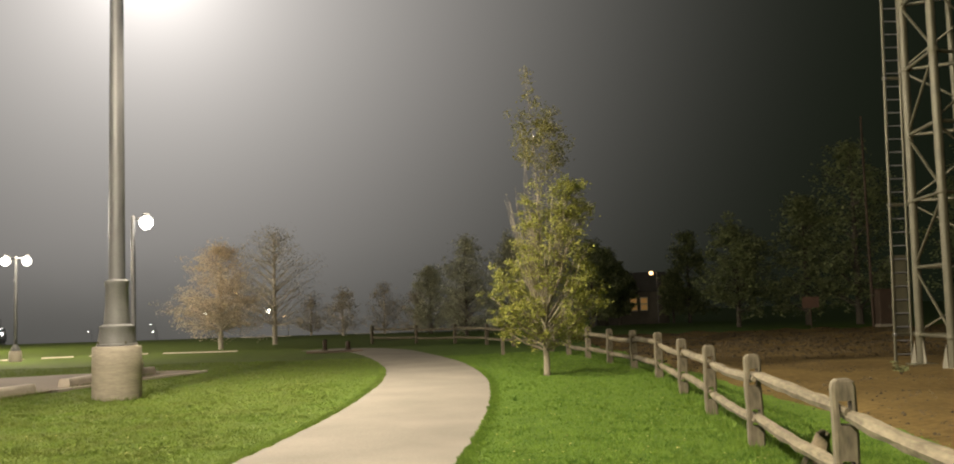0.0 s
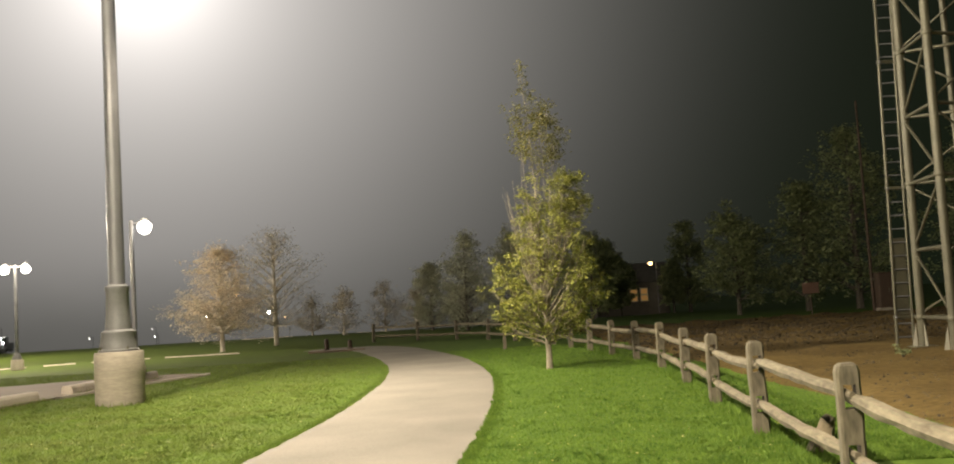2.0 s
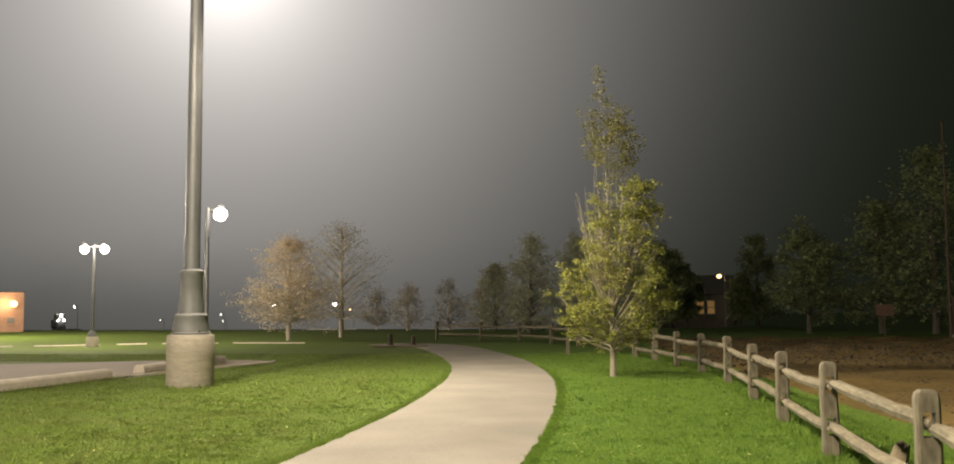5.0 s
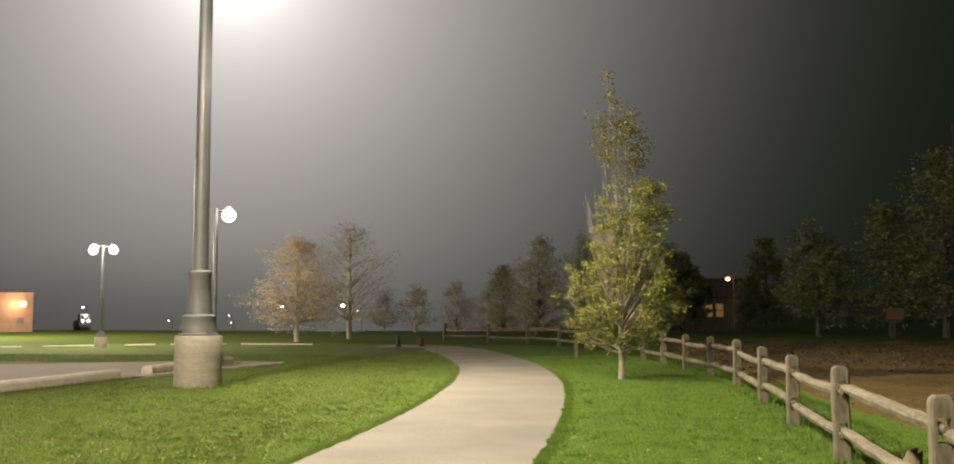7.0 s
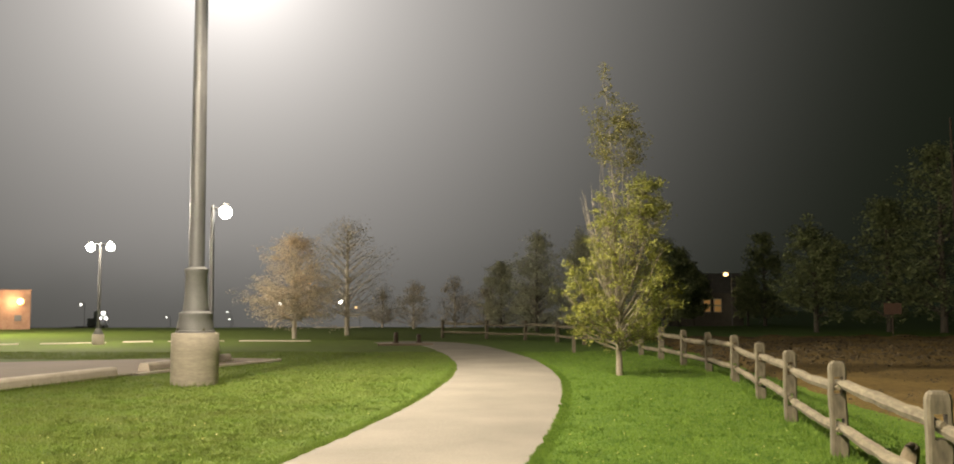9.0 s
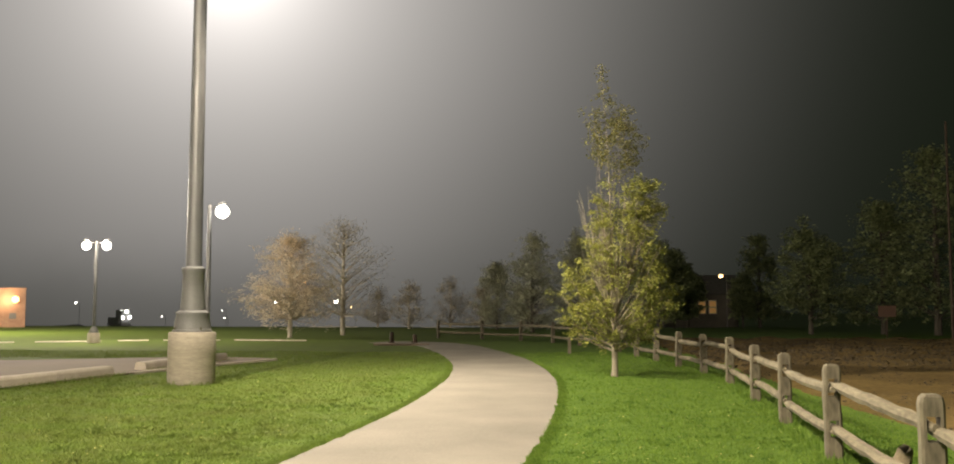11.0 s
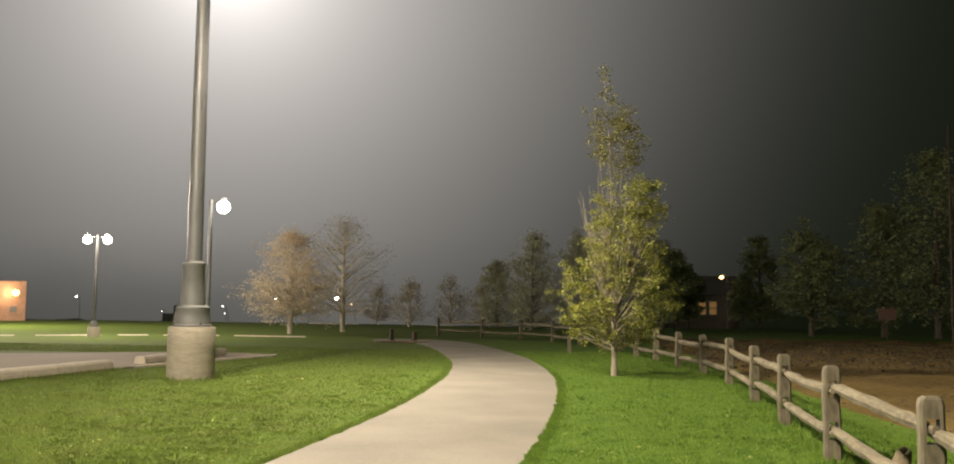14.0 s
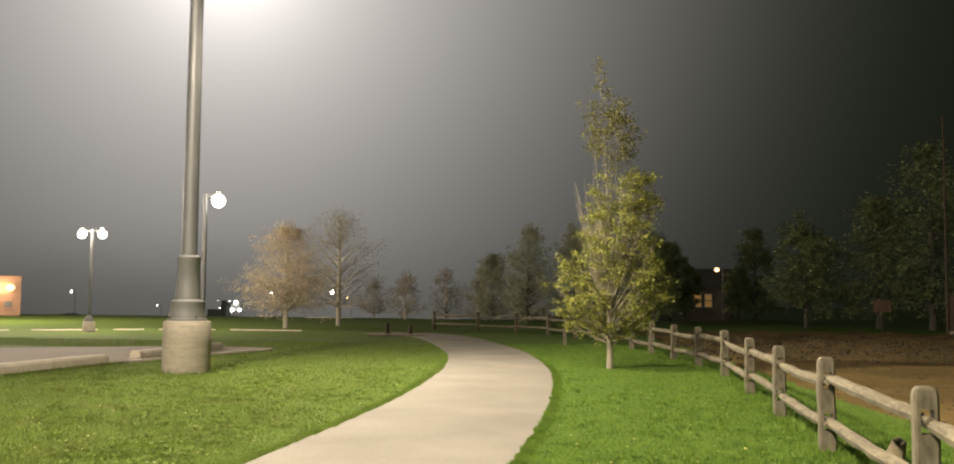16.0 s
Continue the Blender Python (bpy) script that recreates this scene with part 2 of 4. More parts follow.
# ---- builders ----
class Geo:
    """Vertices and faces of one mesh."""

    def __init__(self):
        self.v, self.f = [], []

    def face_block(self, verts, faces):
        k = len(self.v)
        self.v.extend([tuple(p) for p in verts])
        self.f.extend([tuple(i + k for i in f) for f in faces])
        return self

    def tube(self, pts, radii, segs=8, cap=True, wobble=0.0, rnd=None, squash=1.0):
        pts = [Vector(p) for p in pts]
        verts, faces = [], []
        prev = None
        for i, p in enumerate(pts):
            d = (pts[min(i + 1, len(pts) - 1)] - pts[max(i - 1, 0)]).normalized()
            side = d.cross(Vector((0, 0, 1)) if abs(d.z) < 0.95 else Vector((0, 1, 0))).normalized() if prev is None else (prev - d * prev.dot(d)).normalized()
            prev = side
            up = side.cross(d)
            for j in range(segs):
                a = 2 * math.pi * (j + 0.5) / segs
                r = radii[i] * (1 + (rnd.uniform(-wobble, wobble) if wobble else 0))
                verts.append(p + side * (math.cos(a) * r) + up * (math.sin(a) * r * squash))
        for i in range(len(pts) - 1):
            for j in range(segs):
                a, b = i * segs + j, i * segs + (j + 1) % segs
                faces.append((a, b, b + segs, a + segs))
        if cap:
            faces.append(tuple(range(segs))[::-1])
            faces.append(tuple(range((len(pts) - 1) * segs, len(pts) * segs)))
        return self.face_block(verts, faces)

    def lathe(self, profile, segs=32, centre=(0, 0, 0), cap=True):
        """profile: (radius, height) from the foot up."""
        cx, cy, cz = centre
        verts = [(cx + r * math.cos(2 * math.pi * j / segs), cy + r * math.sin(2 * math.pi * j / segs), cz + h) for r, h in profile for j in range(segs)]
        faces = [(i * segs + j, i * segs + (j + 1) % segs, (i + 1) * segs + (j + 1) % segs, (i + 1) * segs + j) for i in range(len(profile) - 1) for j in range(segs)]
        if cap:
            faces.append(tuple(range(segs))[::-1])
            faces.append(tuple(range((len(profile) - 1) * segs, len(profile) * segs)))
        return self.face_block(verts, faces)

    def box(self, size, centre=(0, 0, 0), chamfer=0.01, turn=0.0):
        """A box with chamfered upright and top edges."""
        sx, sy, sz = (s / 2 for s in size)
        c = min(chamfer, sx * 0.9, sy * 0.9, sz * 0.9)
        ring = lambda ex, ey, b: [(-ex + b, -ey), (ex - b, -ey), (ex, -ey + b), (ex, ey - b), (ex - b, ey), (-ex + b, ey), (-ex, ey - b), (-ex, -ey + b)]
        verts = []
        for z, ex, ey, b in ((-sz, sx - c, sy - c, c * 0.5), (-sz + c, sx, sy, c), (sz - c, sx, sy, c), (sz, sx - c, sy - c, c * 0.5)):
            verts += [(x, y, z) for x, y in ring(ex, ey, b)]
        faces = [(i * 8 + j, i * 8 + (j + 1) % 8, i * 8 + 8 + (j + 1) % 8, i * 8 + 8 + j) for i in range(3) for j in range(8)]
        faces += [tuple(range(8))[::-1], tuple(range(24, 32))]
        m = Matrix.Translation(centre) @ Matrix.Rotation(turn, 4, "Z")
        return self.face_block([m @ Vector(p) for p in verts], faces)

    def bar(self, a, b, r, segs=6):
        return self.tube([a, b], [r, r], segs)

    def globe(self, centre, r, segs=16, rings=10, squash=1.0):
        prof = [(max(1e-3, r * math.sin(math.pi * i / rings)), -r * squash * math.cos(math.pi * i / rings)) for i in range(rings + 1)]
        return self.lathe(prof, segs, centre)

    def mesh(self, name, material, smooth=False):
        me = bpy.data.meshes.new(name)
        me.from_pydata(self.v, [], self.f)
        me.materials.append(material)
        if smooth:
            me.polygons.foreach_set("use_smooth", [True] * len(me.polygons))
            me.set_sharp_from_angle(angle=radians(40))
        me.update()
        return me


def part(name, geo, material, parent=None, label="", smooth=False):
    """Links a Geo as one mesh object under a thing or a part."""
    ob = new(name, geo.mesh(name, material, smooth))
    ob.parent = parent
    if label:
        ob["label"] = label
    return ob


def thing(name, label, category, place=(0, 0, 0), turn=0.0, group="", kind=""):
    ob = new(name)
    ob.empty_display_size = 0.2
    ob.location, ob.rotation_euler = place, (0, 0, turn)
    return tagged(ob, label, category, group, kind)


def smoothstep(a, b, x):
    t = min(1, max(0, (x - a) / (b - a)))
    return t * t * (3 - 2 * t)


def spline(pts, n=8):
    """Catmull-Rom through points of the plan."""
    pts = [Vector(p) for p in pts]
    out = []
    for i in range(len(pts) - 1):
        p0, p1, p2, p3 = pts[max(i - 1, 0)], pts[i], pts[i + 1], pts[min(i + 2, len(pts) - 1)]
        for k in range(n):
            t = k / n
            out.append(0.5 * ((2 * p1) + (p2 - p0) * t + (2 * p0 - 5 * p1 + 4 * p2 - p3) * t * t + (3 * p1 - p0 - 3 * p2 + p3) * t ** 3))
    return out + [pts[-1]]


# ---- ground ----
PATH_LINE = spline([(-3.6, -6), (-2.6, 0), (-1.85, 6), (-1.44, 9.8), (-1.24, 12), (-1.09, 14.5), (-0.97, 18), (-0.98, 21.4), (-1.2, 25), (-1.65, 29), (-2.25, 32.5), (-3.2, 37), (-4.3, 41.0), (-5.5, 43.3), (-7.2, 44.6)], 8)


def ground_z(x, y):
    z = -7.0 * smoothstep(80, 165, y) * smoothstep(-22, 0, 4 - x) - 9 * smoothstep(430, 540, math.hypot(x, y))
    near = max(0.0, 1 - math.hypot(x, y - 15) / 60)
    return z + near * 0.05 * noise.noise((x * 0.22, y * 0.22, 3.1))


def build_ground():
    g = Geo()
    radii = [0.0] + [0.6 * 1.085 ** i for i in range(104)]
    seg = 120
    verts, faces = [], []
    for r in radii:
        for j in range(seg):
            a = 2 * math.pi * j / seg
            x, y = r * math.cos(a), 12 + r * math.sin(a)
            verts.append((x, y, ground_z(x, y)))
    for i in range(len(radii) - 1):
        for j in range(seg):
            a, b = i * seg + j, i * seg + (j + 1) % seg
            faces.append((a, a + seg, b + seg, b))
    g.face_block(verts, faces)
    return tagged(part("ground", g, GRASS, smooth=True), "mown green lawn reaching into the dark distance", "ground", kind="structure")


ground = build_ground()


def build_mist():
    """The misty distance that closes the view: an emissive wall painted as bright as the sky behind it."""
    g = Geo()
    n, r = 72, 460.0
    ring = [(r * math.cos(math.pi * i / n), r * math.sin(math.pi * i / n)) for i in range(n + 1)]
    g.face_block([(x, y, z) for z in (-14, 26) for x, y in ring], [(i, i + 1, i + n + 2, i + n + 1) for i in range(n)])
    m = bpy.data.materials.new("painted_mist_glow")
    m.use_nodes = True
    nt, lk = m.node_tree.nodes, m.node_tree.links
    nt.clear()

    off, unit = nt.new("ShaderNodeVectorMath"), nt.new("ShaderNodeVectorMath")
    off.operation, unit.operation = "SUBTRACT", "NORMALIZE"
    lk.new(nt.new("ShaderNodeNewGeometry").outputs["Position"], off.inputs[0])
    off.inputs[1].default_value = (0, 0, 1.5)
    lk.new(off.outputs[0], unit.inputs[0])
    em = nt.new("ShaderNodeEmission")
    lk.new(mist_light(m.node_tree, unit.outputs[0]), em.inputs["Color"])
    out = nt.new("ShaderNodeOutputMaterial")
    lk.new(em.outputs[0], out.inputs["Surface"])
    return tagged(part("backdrop", g, m), "far backdrop with the night mist's glow painted on", "mist", kind="structure")


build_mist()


def build_path():
    g = Geo()
    verts, faces = [], []
    for i, p in enumerate(PATH_LINE):
        d = (PATH_LINE[min(i + 1, len(PATH_LINE) - 1)] - PATH_LINE[max(i - 1, 0)]).normalized()
        s = Vector((d.y, -d.x))
        for k, (o, h) in enumerate(((-1.20, -0.06), (-1.18, -0.004), (-1.1, 0.004), (-0.55, 0.012), (0, 0.016), (0.55, 0.012), (1.1, 0.004), (1.18, -0.004), (1.20, -0.06))):
            if abs(o) > 1:
                o += 0.05 * noise.noise((p.x * 2.1 + math.copysign(7, o), p.y * 2.1, 5.0))
            q = p + s * o
            verts.append((q.x, q.y, ground_z(q.x, q.y) + 0.015 + h))
    n = 9
    for i in range(len(PATH_LINE) - 1):
        for k in range(n - 1):
            faces.append((i * n + k, i * n + k + 1, (i + 1) * n + k + 1, (i + 1) * n + k))
    g.face_block(verts, faces)
    return tagged(part("footpath", g, PATH, smooth=True), "pale worn asphalt footpath curving between lawns", "path", kind="structure")


footpath = build_path()


def path_gap(x, y):
    return min((p.x - x) ** 2 + (p.y - y) ** 2 for p in PATH_LINE) ** 0.5


def dirt_edge(y):
    """Where the dirt begins beyond the fence."""
    return 4.3 + 0.25 * noise.noise((0.3, y * 0.35, 2.0)) + 0.5 * smoothstep(20, 30, y) + 0.12 * noise.noise((4.3, y * 1.7, 1.0))


def dirt_z(x, y):
    b = smoothstep(0, 1.2, x - dirt_edge(y))
    n1, n2 = noise.noise((x * 0.45, y * 0.45, 9)), noise.noise((x * 2.3, y * 2.3, 4))
    far = smoothstep(26, 32, y)
    return ground_z(x, y) - 0.03 + 0.10 * b + b * (0.04 * n1 + 0.016 * n2) + far * 0.18 * max(0, noise.noise((x * 0.8, y * 0.8, 1)) + 0.3)


def build_dirt():
    g = Geo()
    nx, ny = 110, 150
    verts, faces = [], []
    for j in range(ny):
        y = 3 + 45 * (j / (ny - 1)) ** 1.25
        e = dirt_edge(y)
        for i in range(nx):
            x = e - 0.1 + 34 * (i / (nx - 1)) ** 1.5
            verts.append((x, y, dirt_z(x, y)))
    for j in range(ny - 1):
        for i in range(nx - 1):
            a = j * nx + i
            faces.append((a, a + 1, a + nx + 1, a + nx))
    g.face_block(verts, faces)
    return tagged(part("dirt_yard", g, DIRT, smooth=True), "bare brown dirt and gravel yard beyond the rail fence", "dirt", kind="structure")


dirt_yard = build_dirt()


def build_lot():
    """The strip of car park with its kerb lip."""
    g = Geo()
    edge = spline([(-10.9, -10), (-10.7, 5), (-10.5, 15), (-10.0, 19), (-9.3, 23.3), (-8.5, 26.5), (-8.0, 28.4), (-9.4, 29.2), (-12.0, 28.7), (-15.4, 26.9), (-30, 20), (-60, 8), (-60, -10)], 6)
    top = [(p.x, p.y, 0.045) for p in edge]
    g.face_block(top + [(x, y, -0.3) for x, y, _ in top], [tuple(range(len(top)))] + [(i, i + len(top), (i + 1) % len(top) + len(top), (i + 1) % len(top)) for i in range(len(top))])
    tagged(part("parking_lot", g, LOT), "grey-brown asphalt car park beside the lawn", "car park", kind="structure")
    k = Geo()
    lip = edge[22:37]
    verts, faces = [], []
    for i, p in enumerate(lip):
        d = (lip[min(i + 1, len(lip) - 1)] - lip[max(i - 1, 0)]).normalized()
        s = Vector((d.y, -d.x))
        for o, h in ((0.01, -0.05), (0.015, 0.055), (0.03, 0.065), (0.13, 0.065), (0.145, 0.055), (0.15, -0.05)):
            verts.append((p.x + s.x * o, p.y + s.y * o, h))
    for i in range(len(lip) - 1):
        for q in range(5):
            faces.append((i * 6 + q, i * 6 + q + 1, i * 6 + 7 + q, i * 6 + 6 + q))
    k.face_block(verts, faces)
    tagged(part("kerb", k, KERB), "low pale concrete kerb round the car park", "kerb", kind="structure")


build_lot()


# ---- lot lamps ----
def tall_lamp(place, arm_to, label, top=9.3):
    """The tall lamp on its round concrete foot; arm_to: which way the head reaches along x."""
    t = thing("lamp_post", label, "lamp post", place, group="lot lamps")
    part("concrete_base", Geo().lathe([(0.470, -0.3), (0.470, 0.2), (0.472, 0.6), (0.468, 1.02), (0.452, 1.045), (0.2, 1.05)], 48), CONCRETE, t, "stained round cast concrete foot", True)
    part("base_plate", Geo().lathe([(0.39, 1.05), (0.39, 1.09), (0.37, 1.10)], 32), DARKSTEEL, t, smooth=True)
    part("lower_cover", Geo().lathe([(0.365, 1.10), (0.36, 1.2), (0.325, 1.38), (0.335, 1.41), (0.33, 1.44), (0.255, 1.48)], 32), DARKSTEEL, t, "dark flared steel cover", True)
    part("upper_cover", Geo().lathe([(0.255, 1.48), (0.228, 1.8), (0.215, 2.22), (0.235, 2.26), (0.235, 2.33), (0.16, 2.37)], 32), DARKSTEEL, t, "dark tapered steel sleeve", True)
    part("pole", Geo().lathe([(0.158, 2.37), (0.148, 5), (0.125, top - 0.05), (0.10, top)], 24), POLE, t, "tapered grey steel pole", True)
    for i in range(4):
        a = math.pi / 4 + i * math.pi / 2
        part("bolt", Geo().lathe([(0.022, 1.09), (0.022, 1.13), (0.012, 1.14)], 6, (0.375 * math.cos(a), 0.375 * math.sin(a), 0.005)), GALV, t)
    part("arm", Geo().bar((0, 0, top - 0.18), (arm_to * 0.45, 0, top - 0.10), 0.035, 10), POLE, t)
    head = part("lamp_head", Geo().lathe([(0.30, -0.24), (0.33, -0.20), (0.30, -0.10), (0.14, -0.02)], 28, (arm_to * 0.66, 0, top)), DARKSTEEL, t, "dark round lamp hood", True)
    part("diffuser", Geo().globe((arm_to * 0.66, 0, top - 0.27), 0.26, 20, 10, 0.75), BULB, head, "glowing white globe", True)
    return t


def small_lamp(place, heads, label, group="lot lamps"):
    t = thing("lamp_post", label, "lamp post", place, group=group)
    part("concrete_base", Geo().lathe([(0.26, -0.2), (0.26, 0.42), (0.24, 0.45), (0.12, 0.455)], 24), KERB, t, "pale concrete foot", True)
    part("base_cover", Geo().lathe([(0.20, 0.455), (0.19, 0.55), (0.12, 0.66), (0.09, 0.72)], 20), DARKSTEEL, t, smooth=True)
    part("pole", Geo().lathe([(0.075, 0.70), (0.055, 4.42), (0.03, 4.47)], 14), POLE, t, "slim grey steel pole", True)
    for s in heads:
        part("arm", Geo().bar((0, 0, 4.36), (s * 0.30, 0, 4.40), 0.028, 8), POLE, t)
        head = part("lamp_head", Geo().lathe([(0.10, 4.44), (0.12, 4.46), (0.10, 4.50), (0.04, 4.52)], 20, (s * 0.46, 0, 0)), DARKSTEEL, t, smooth=True)
        part("diffuser", Geo().globe((s * 0.46, 0, 4.26), 0.188, 20, 12), BULB, head, "glowing white globe", True)
    return t


tall_lamp((-7.15, 19.4, 0), 1, "tall grey steel lamp post on a concrete foot in lawn")
tall_lamp((LAMP_BESIDE[0] - 0.66, LAMP_BESIDE[1], 0), 1, "very tall grey steel lamp post on the lawn", 13.3)
tall_lamp((LAMP_BEHIND[0] - 0.66, LAMP_BEHIND[1], 0), 1, "tall grey steel lamp post by the path's start")
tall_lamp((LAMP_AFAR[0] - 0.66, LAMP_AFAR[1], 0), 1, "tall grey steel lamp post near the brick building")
small_lamp((-9.50, 27.0, 0), (0.8,), "slim single-headed lamp post at the car park's edge")
small_lamp((-19.6, 41.5, 0), (-1, 1), "slim twin-headed lamp post with two glowing globes")


# ---- kerb blocks of the car park ----
def kerb_block(a, b, w=0.28, h=0.17, label="pale weathered concrete kerb block lying at the lot's edge"):
    a, b = Vector((*a, 0)), Vector((*b, 0))
    d = b - a
    L = d.length
    g = Geo()
    prof = [(-w / 2, 0), (-w / 2 + 0.02, h * 0.7), (-w / 2 + 0.06, h), (w / 2 - 0.06, h), (w / 2 - 0.02, h * 0.7), (w / 2, 0)]
    n = 9
    verts = [(x * (1 + 0.03 * noise.noise((i, x * 9, a.y))), L * i / (n - 1), z * (1 + 0.06 * noise.noise((i * 1.3, x * 5, a.x)))) for i in range(n) for x, z in prof]
    faces = [(i * 6 + k, i * 6 + k + 1, i * 6 + 7 + k, i * 6 + 6 + k) for i in range(n - 1) for k in range(5)] + [tuple(range(6))[::-1], tuple(range((n - 1) * 6, n * 6))]
    g.face_block(verts, faces)
    ob = part("kerb_block", g, KERB)
    ob.location, ob.rotation_euler = (a.x, a.y, 0.04 if a.y < 30 else ground_z(a.x, a.y) - 0.01), (0, 0, math.atan2(-d.x, d.y))
    return tagged(ob, label, "kerb", group="lot kerb blocks")


kerb_block((-10.42, 16.6), (-9.82, 21.5), 0.3, 0.19)
kerb_block((-9.72, 23.0), (-9.32, 27.9), 0.3, 0.19)
for a, b in (((-30, 37.6), (-27.2, 39.3)), ((-26.4, 39.8), (-23.3, 41.7)), ((-22.6, 42.2), (-20.3, 43.8)), ((-19.7, 44.2), (-18.5, 44.8)), ((-17.9, 45.1), (-15.4, 45.7)), ((-14.7, 45.8), (-11.2, 45.6))):
    kerb_block(a, b, 0.16, 0.06, "thin pale concrete kerb block along the far lawn")
# Two pale bars added in place of bright lamplit strips far off.
kerb_block((-19.1, 79), (-15.1, 79), 0.4, 0.07, "long pale bar in place of a distant lamplit strip")
kerb_block((-9.9, 79), (-6.4, 79), 0.3, 0.04, "long pale bar in place of a distant lamplit strip")


# ---- split-rail fence ----
FENCE = [(2.15, 3.55), (2.55, 6.90), (2.845, 10.20), (3.19, 13.55), (3.51, 16.90), (3.715, 20.20), (3.75, 23.60), (3.54, 26.40), (3.25, 29.0), (2.93, 31.6), (2.6, 34.6), (2.2, 38.0), (1.5, 41.3), (0.4, 44.4), (-1.1, 47.2), (-3.1, 49.4), (-5.5, 50.9)]
POST_H, RAIL_Z = 0.95, (0.30, 0.715)


def build_post(rnd):
    """A hewn post with two mortises through it, rounded at the top."""
    w, d, b, h = 0.082, 0.062, 0.018, 0.043
    xs = [(-w, d - b), (-w + b, d), (-h, d), (h, d), (w - b, d), (w, d - b)]
    zs = [-0.3, 0.15, RAIL_Z[0] - 0.085, RAIL_Z[0] + 0.085, RAIL_Z[1] - 0.085, RAIL_Z[1] + 0.085, POST_H - 0.06, POST_H - 0.02, POST_H]
    shrink = [1, 1, 1, 1, 1, 1, 1, 0.86, 0.55]
    jit = [(rnd.uniform(-0.006, 0.006), rnd.uniform(-0.005, 0.005)) for _ in zs]
    jit[7], jit[8] = jit[6], jit[6]
    verts = []
    for z, s, j in zip(zs, shrink, jit):
        verts += [(x * s + j[0], y * (0.5 + s / 2) + j[1], z) for x, y in xs] + [(x * s + j[0], -y * (0.5 + s / 2) + j[1], z) for x, y in xs]
    faces = []
    for r in range(len(zs) - 1):
        o, q = r * 12, r * 12 + 12
        for c in range(5):
            if c == 2 and r in (2, 4):
                continue
            faces.append((o + c + 1, o + c, q + c, q + c + 1))
            faces.append((o + 6 + c, o + 7 + c, q + 7 + c, q + 6 + c))
        faces += [(o, o + 6, q + 6, q), (o + 11, o + 5, q + 5, q + 11)]
        if r in (2, 4):
            faces += [(o + 2, o + 8, q + 8, q + 2), (o + 9, o + 3, q + 3, q + 9), (o + 3, o + 9, o + 8, o + 2), (q + 2, q + 8, q + 9, q + 3)]
    t = (len(zs) - 1) * 12
    faces.append((t, t + 1, t + 2, t + 3, t + 4, t + 5, t + 11, t + 10, t + 9, t + 8, t + 7, t + 6))
    return Geo().face_block(verts, faces)


def build_rail(a, b, rnd):
    """A split rail between two mortises, its ends hewn thin."""
    a, b = Vector(a), Vector(b)
    d = (b - a).normalized()
    side = Vector((d.y, -d.x, 0)).normalized() * 0.021
    a, b = a - d * 0.14 - side, b + d * 0.14 + side
    n = 13
    bend = Vector((rnd.uniform(-0.02, 0.02), 0, rnd.uniform(-0.03, 0.012)))
    pts, rad = [], []
    for i in range(n):
        u = i / (n - 1)
        pts.append(a.lerp(b, u) + bend * math.sin(math.pi * u) + Vector((rnd.uniform(-0.004, 0.004), 0, rnd.uniform(-0.006, 0.006))))
        rad.append(0.025 + 0.026 * min(1, 6 * u, 6 * (1 - u)))
    return Geo().tube(pts, rad, 7, True, 0.10, rnd, 1.12)


def build_fence():
    rnd = random.Random(11)
    t = thing("fence", "weathered grey split-rail wooden fence between lawn and dirt yard", "fence")
    for i, (x, y) in enumerate(FENCE):
        nx, ny = FENCE[min(i + 1, len(FENCE) - 1)]
        px, py = FENCE[max(i - 1, 0)]
        p = part("post", build_post(rnd), WOOD, t)
        p.location = (x, y, ground_z(x, y))
        p.rotation_euler = (rnd.uniform(-0.02, 0.02), rnd.uniform(-0.02, 0.02), math.atan2(-(nx - px), ny - py) + rnd.uniform(-0.05, 0.05))
    for i in range(len(FENCE) - 1):
        (ax, ay), (bx, by) = FENCE[i], FENCE[i + 1]
        for z in RAIL_Z:
            s = 0.02 if i % 2 else -0.02
            part("rail", build_rail((ax + 0.005, ay, z + ground_z(ax, ay) + s), (bx - 0.005, by, z + ground_z(bx, by) + s), rnd), RAILWOOD, t)
    return t


build_fence()


# ---- trees ----
def leaf_cloud(centres, per, size, rnd, spread, flat=0.6, height=0.8):
    """Many small folded leaves round the given twig points."""
    verts, faces = [], []
    for c, s in centres:
        for _ in range(max(2, int(per * s))):
            p = Vector((rnd.gauss(0, spread * s), rnd.gauss(0, spread * s), rnd.gauss(0, spread * s * height))) + c
            a, tip = rnd.uniform(0, 6.283), rnd.uniform(-0.9, 0.5)
            L = size * rnd.uniform(0.6, 1.25)
            d = Vector((math.cos(a), math.sin(a), tip)).normalized() * L
            q = Vector((-math.sin(a), math.cos(a), rnd.uniform(-flat, flat))).normalized() * L * 0.34
            m = p + d * 0.5
            k = len(verts)
            verts += [p, m + q, p + d, m - q]
            faces += [(k, k + 1, k + 2), (k, k + 2, k + 3)]
    return Geo().face_block(verts, faces)


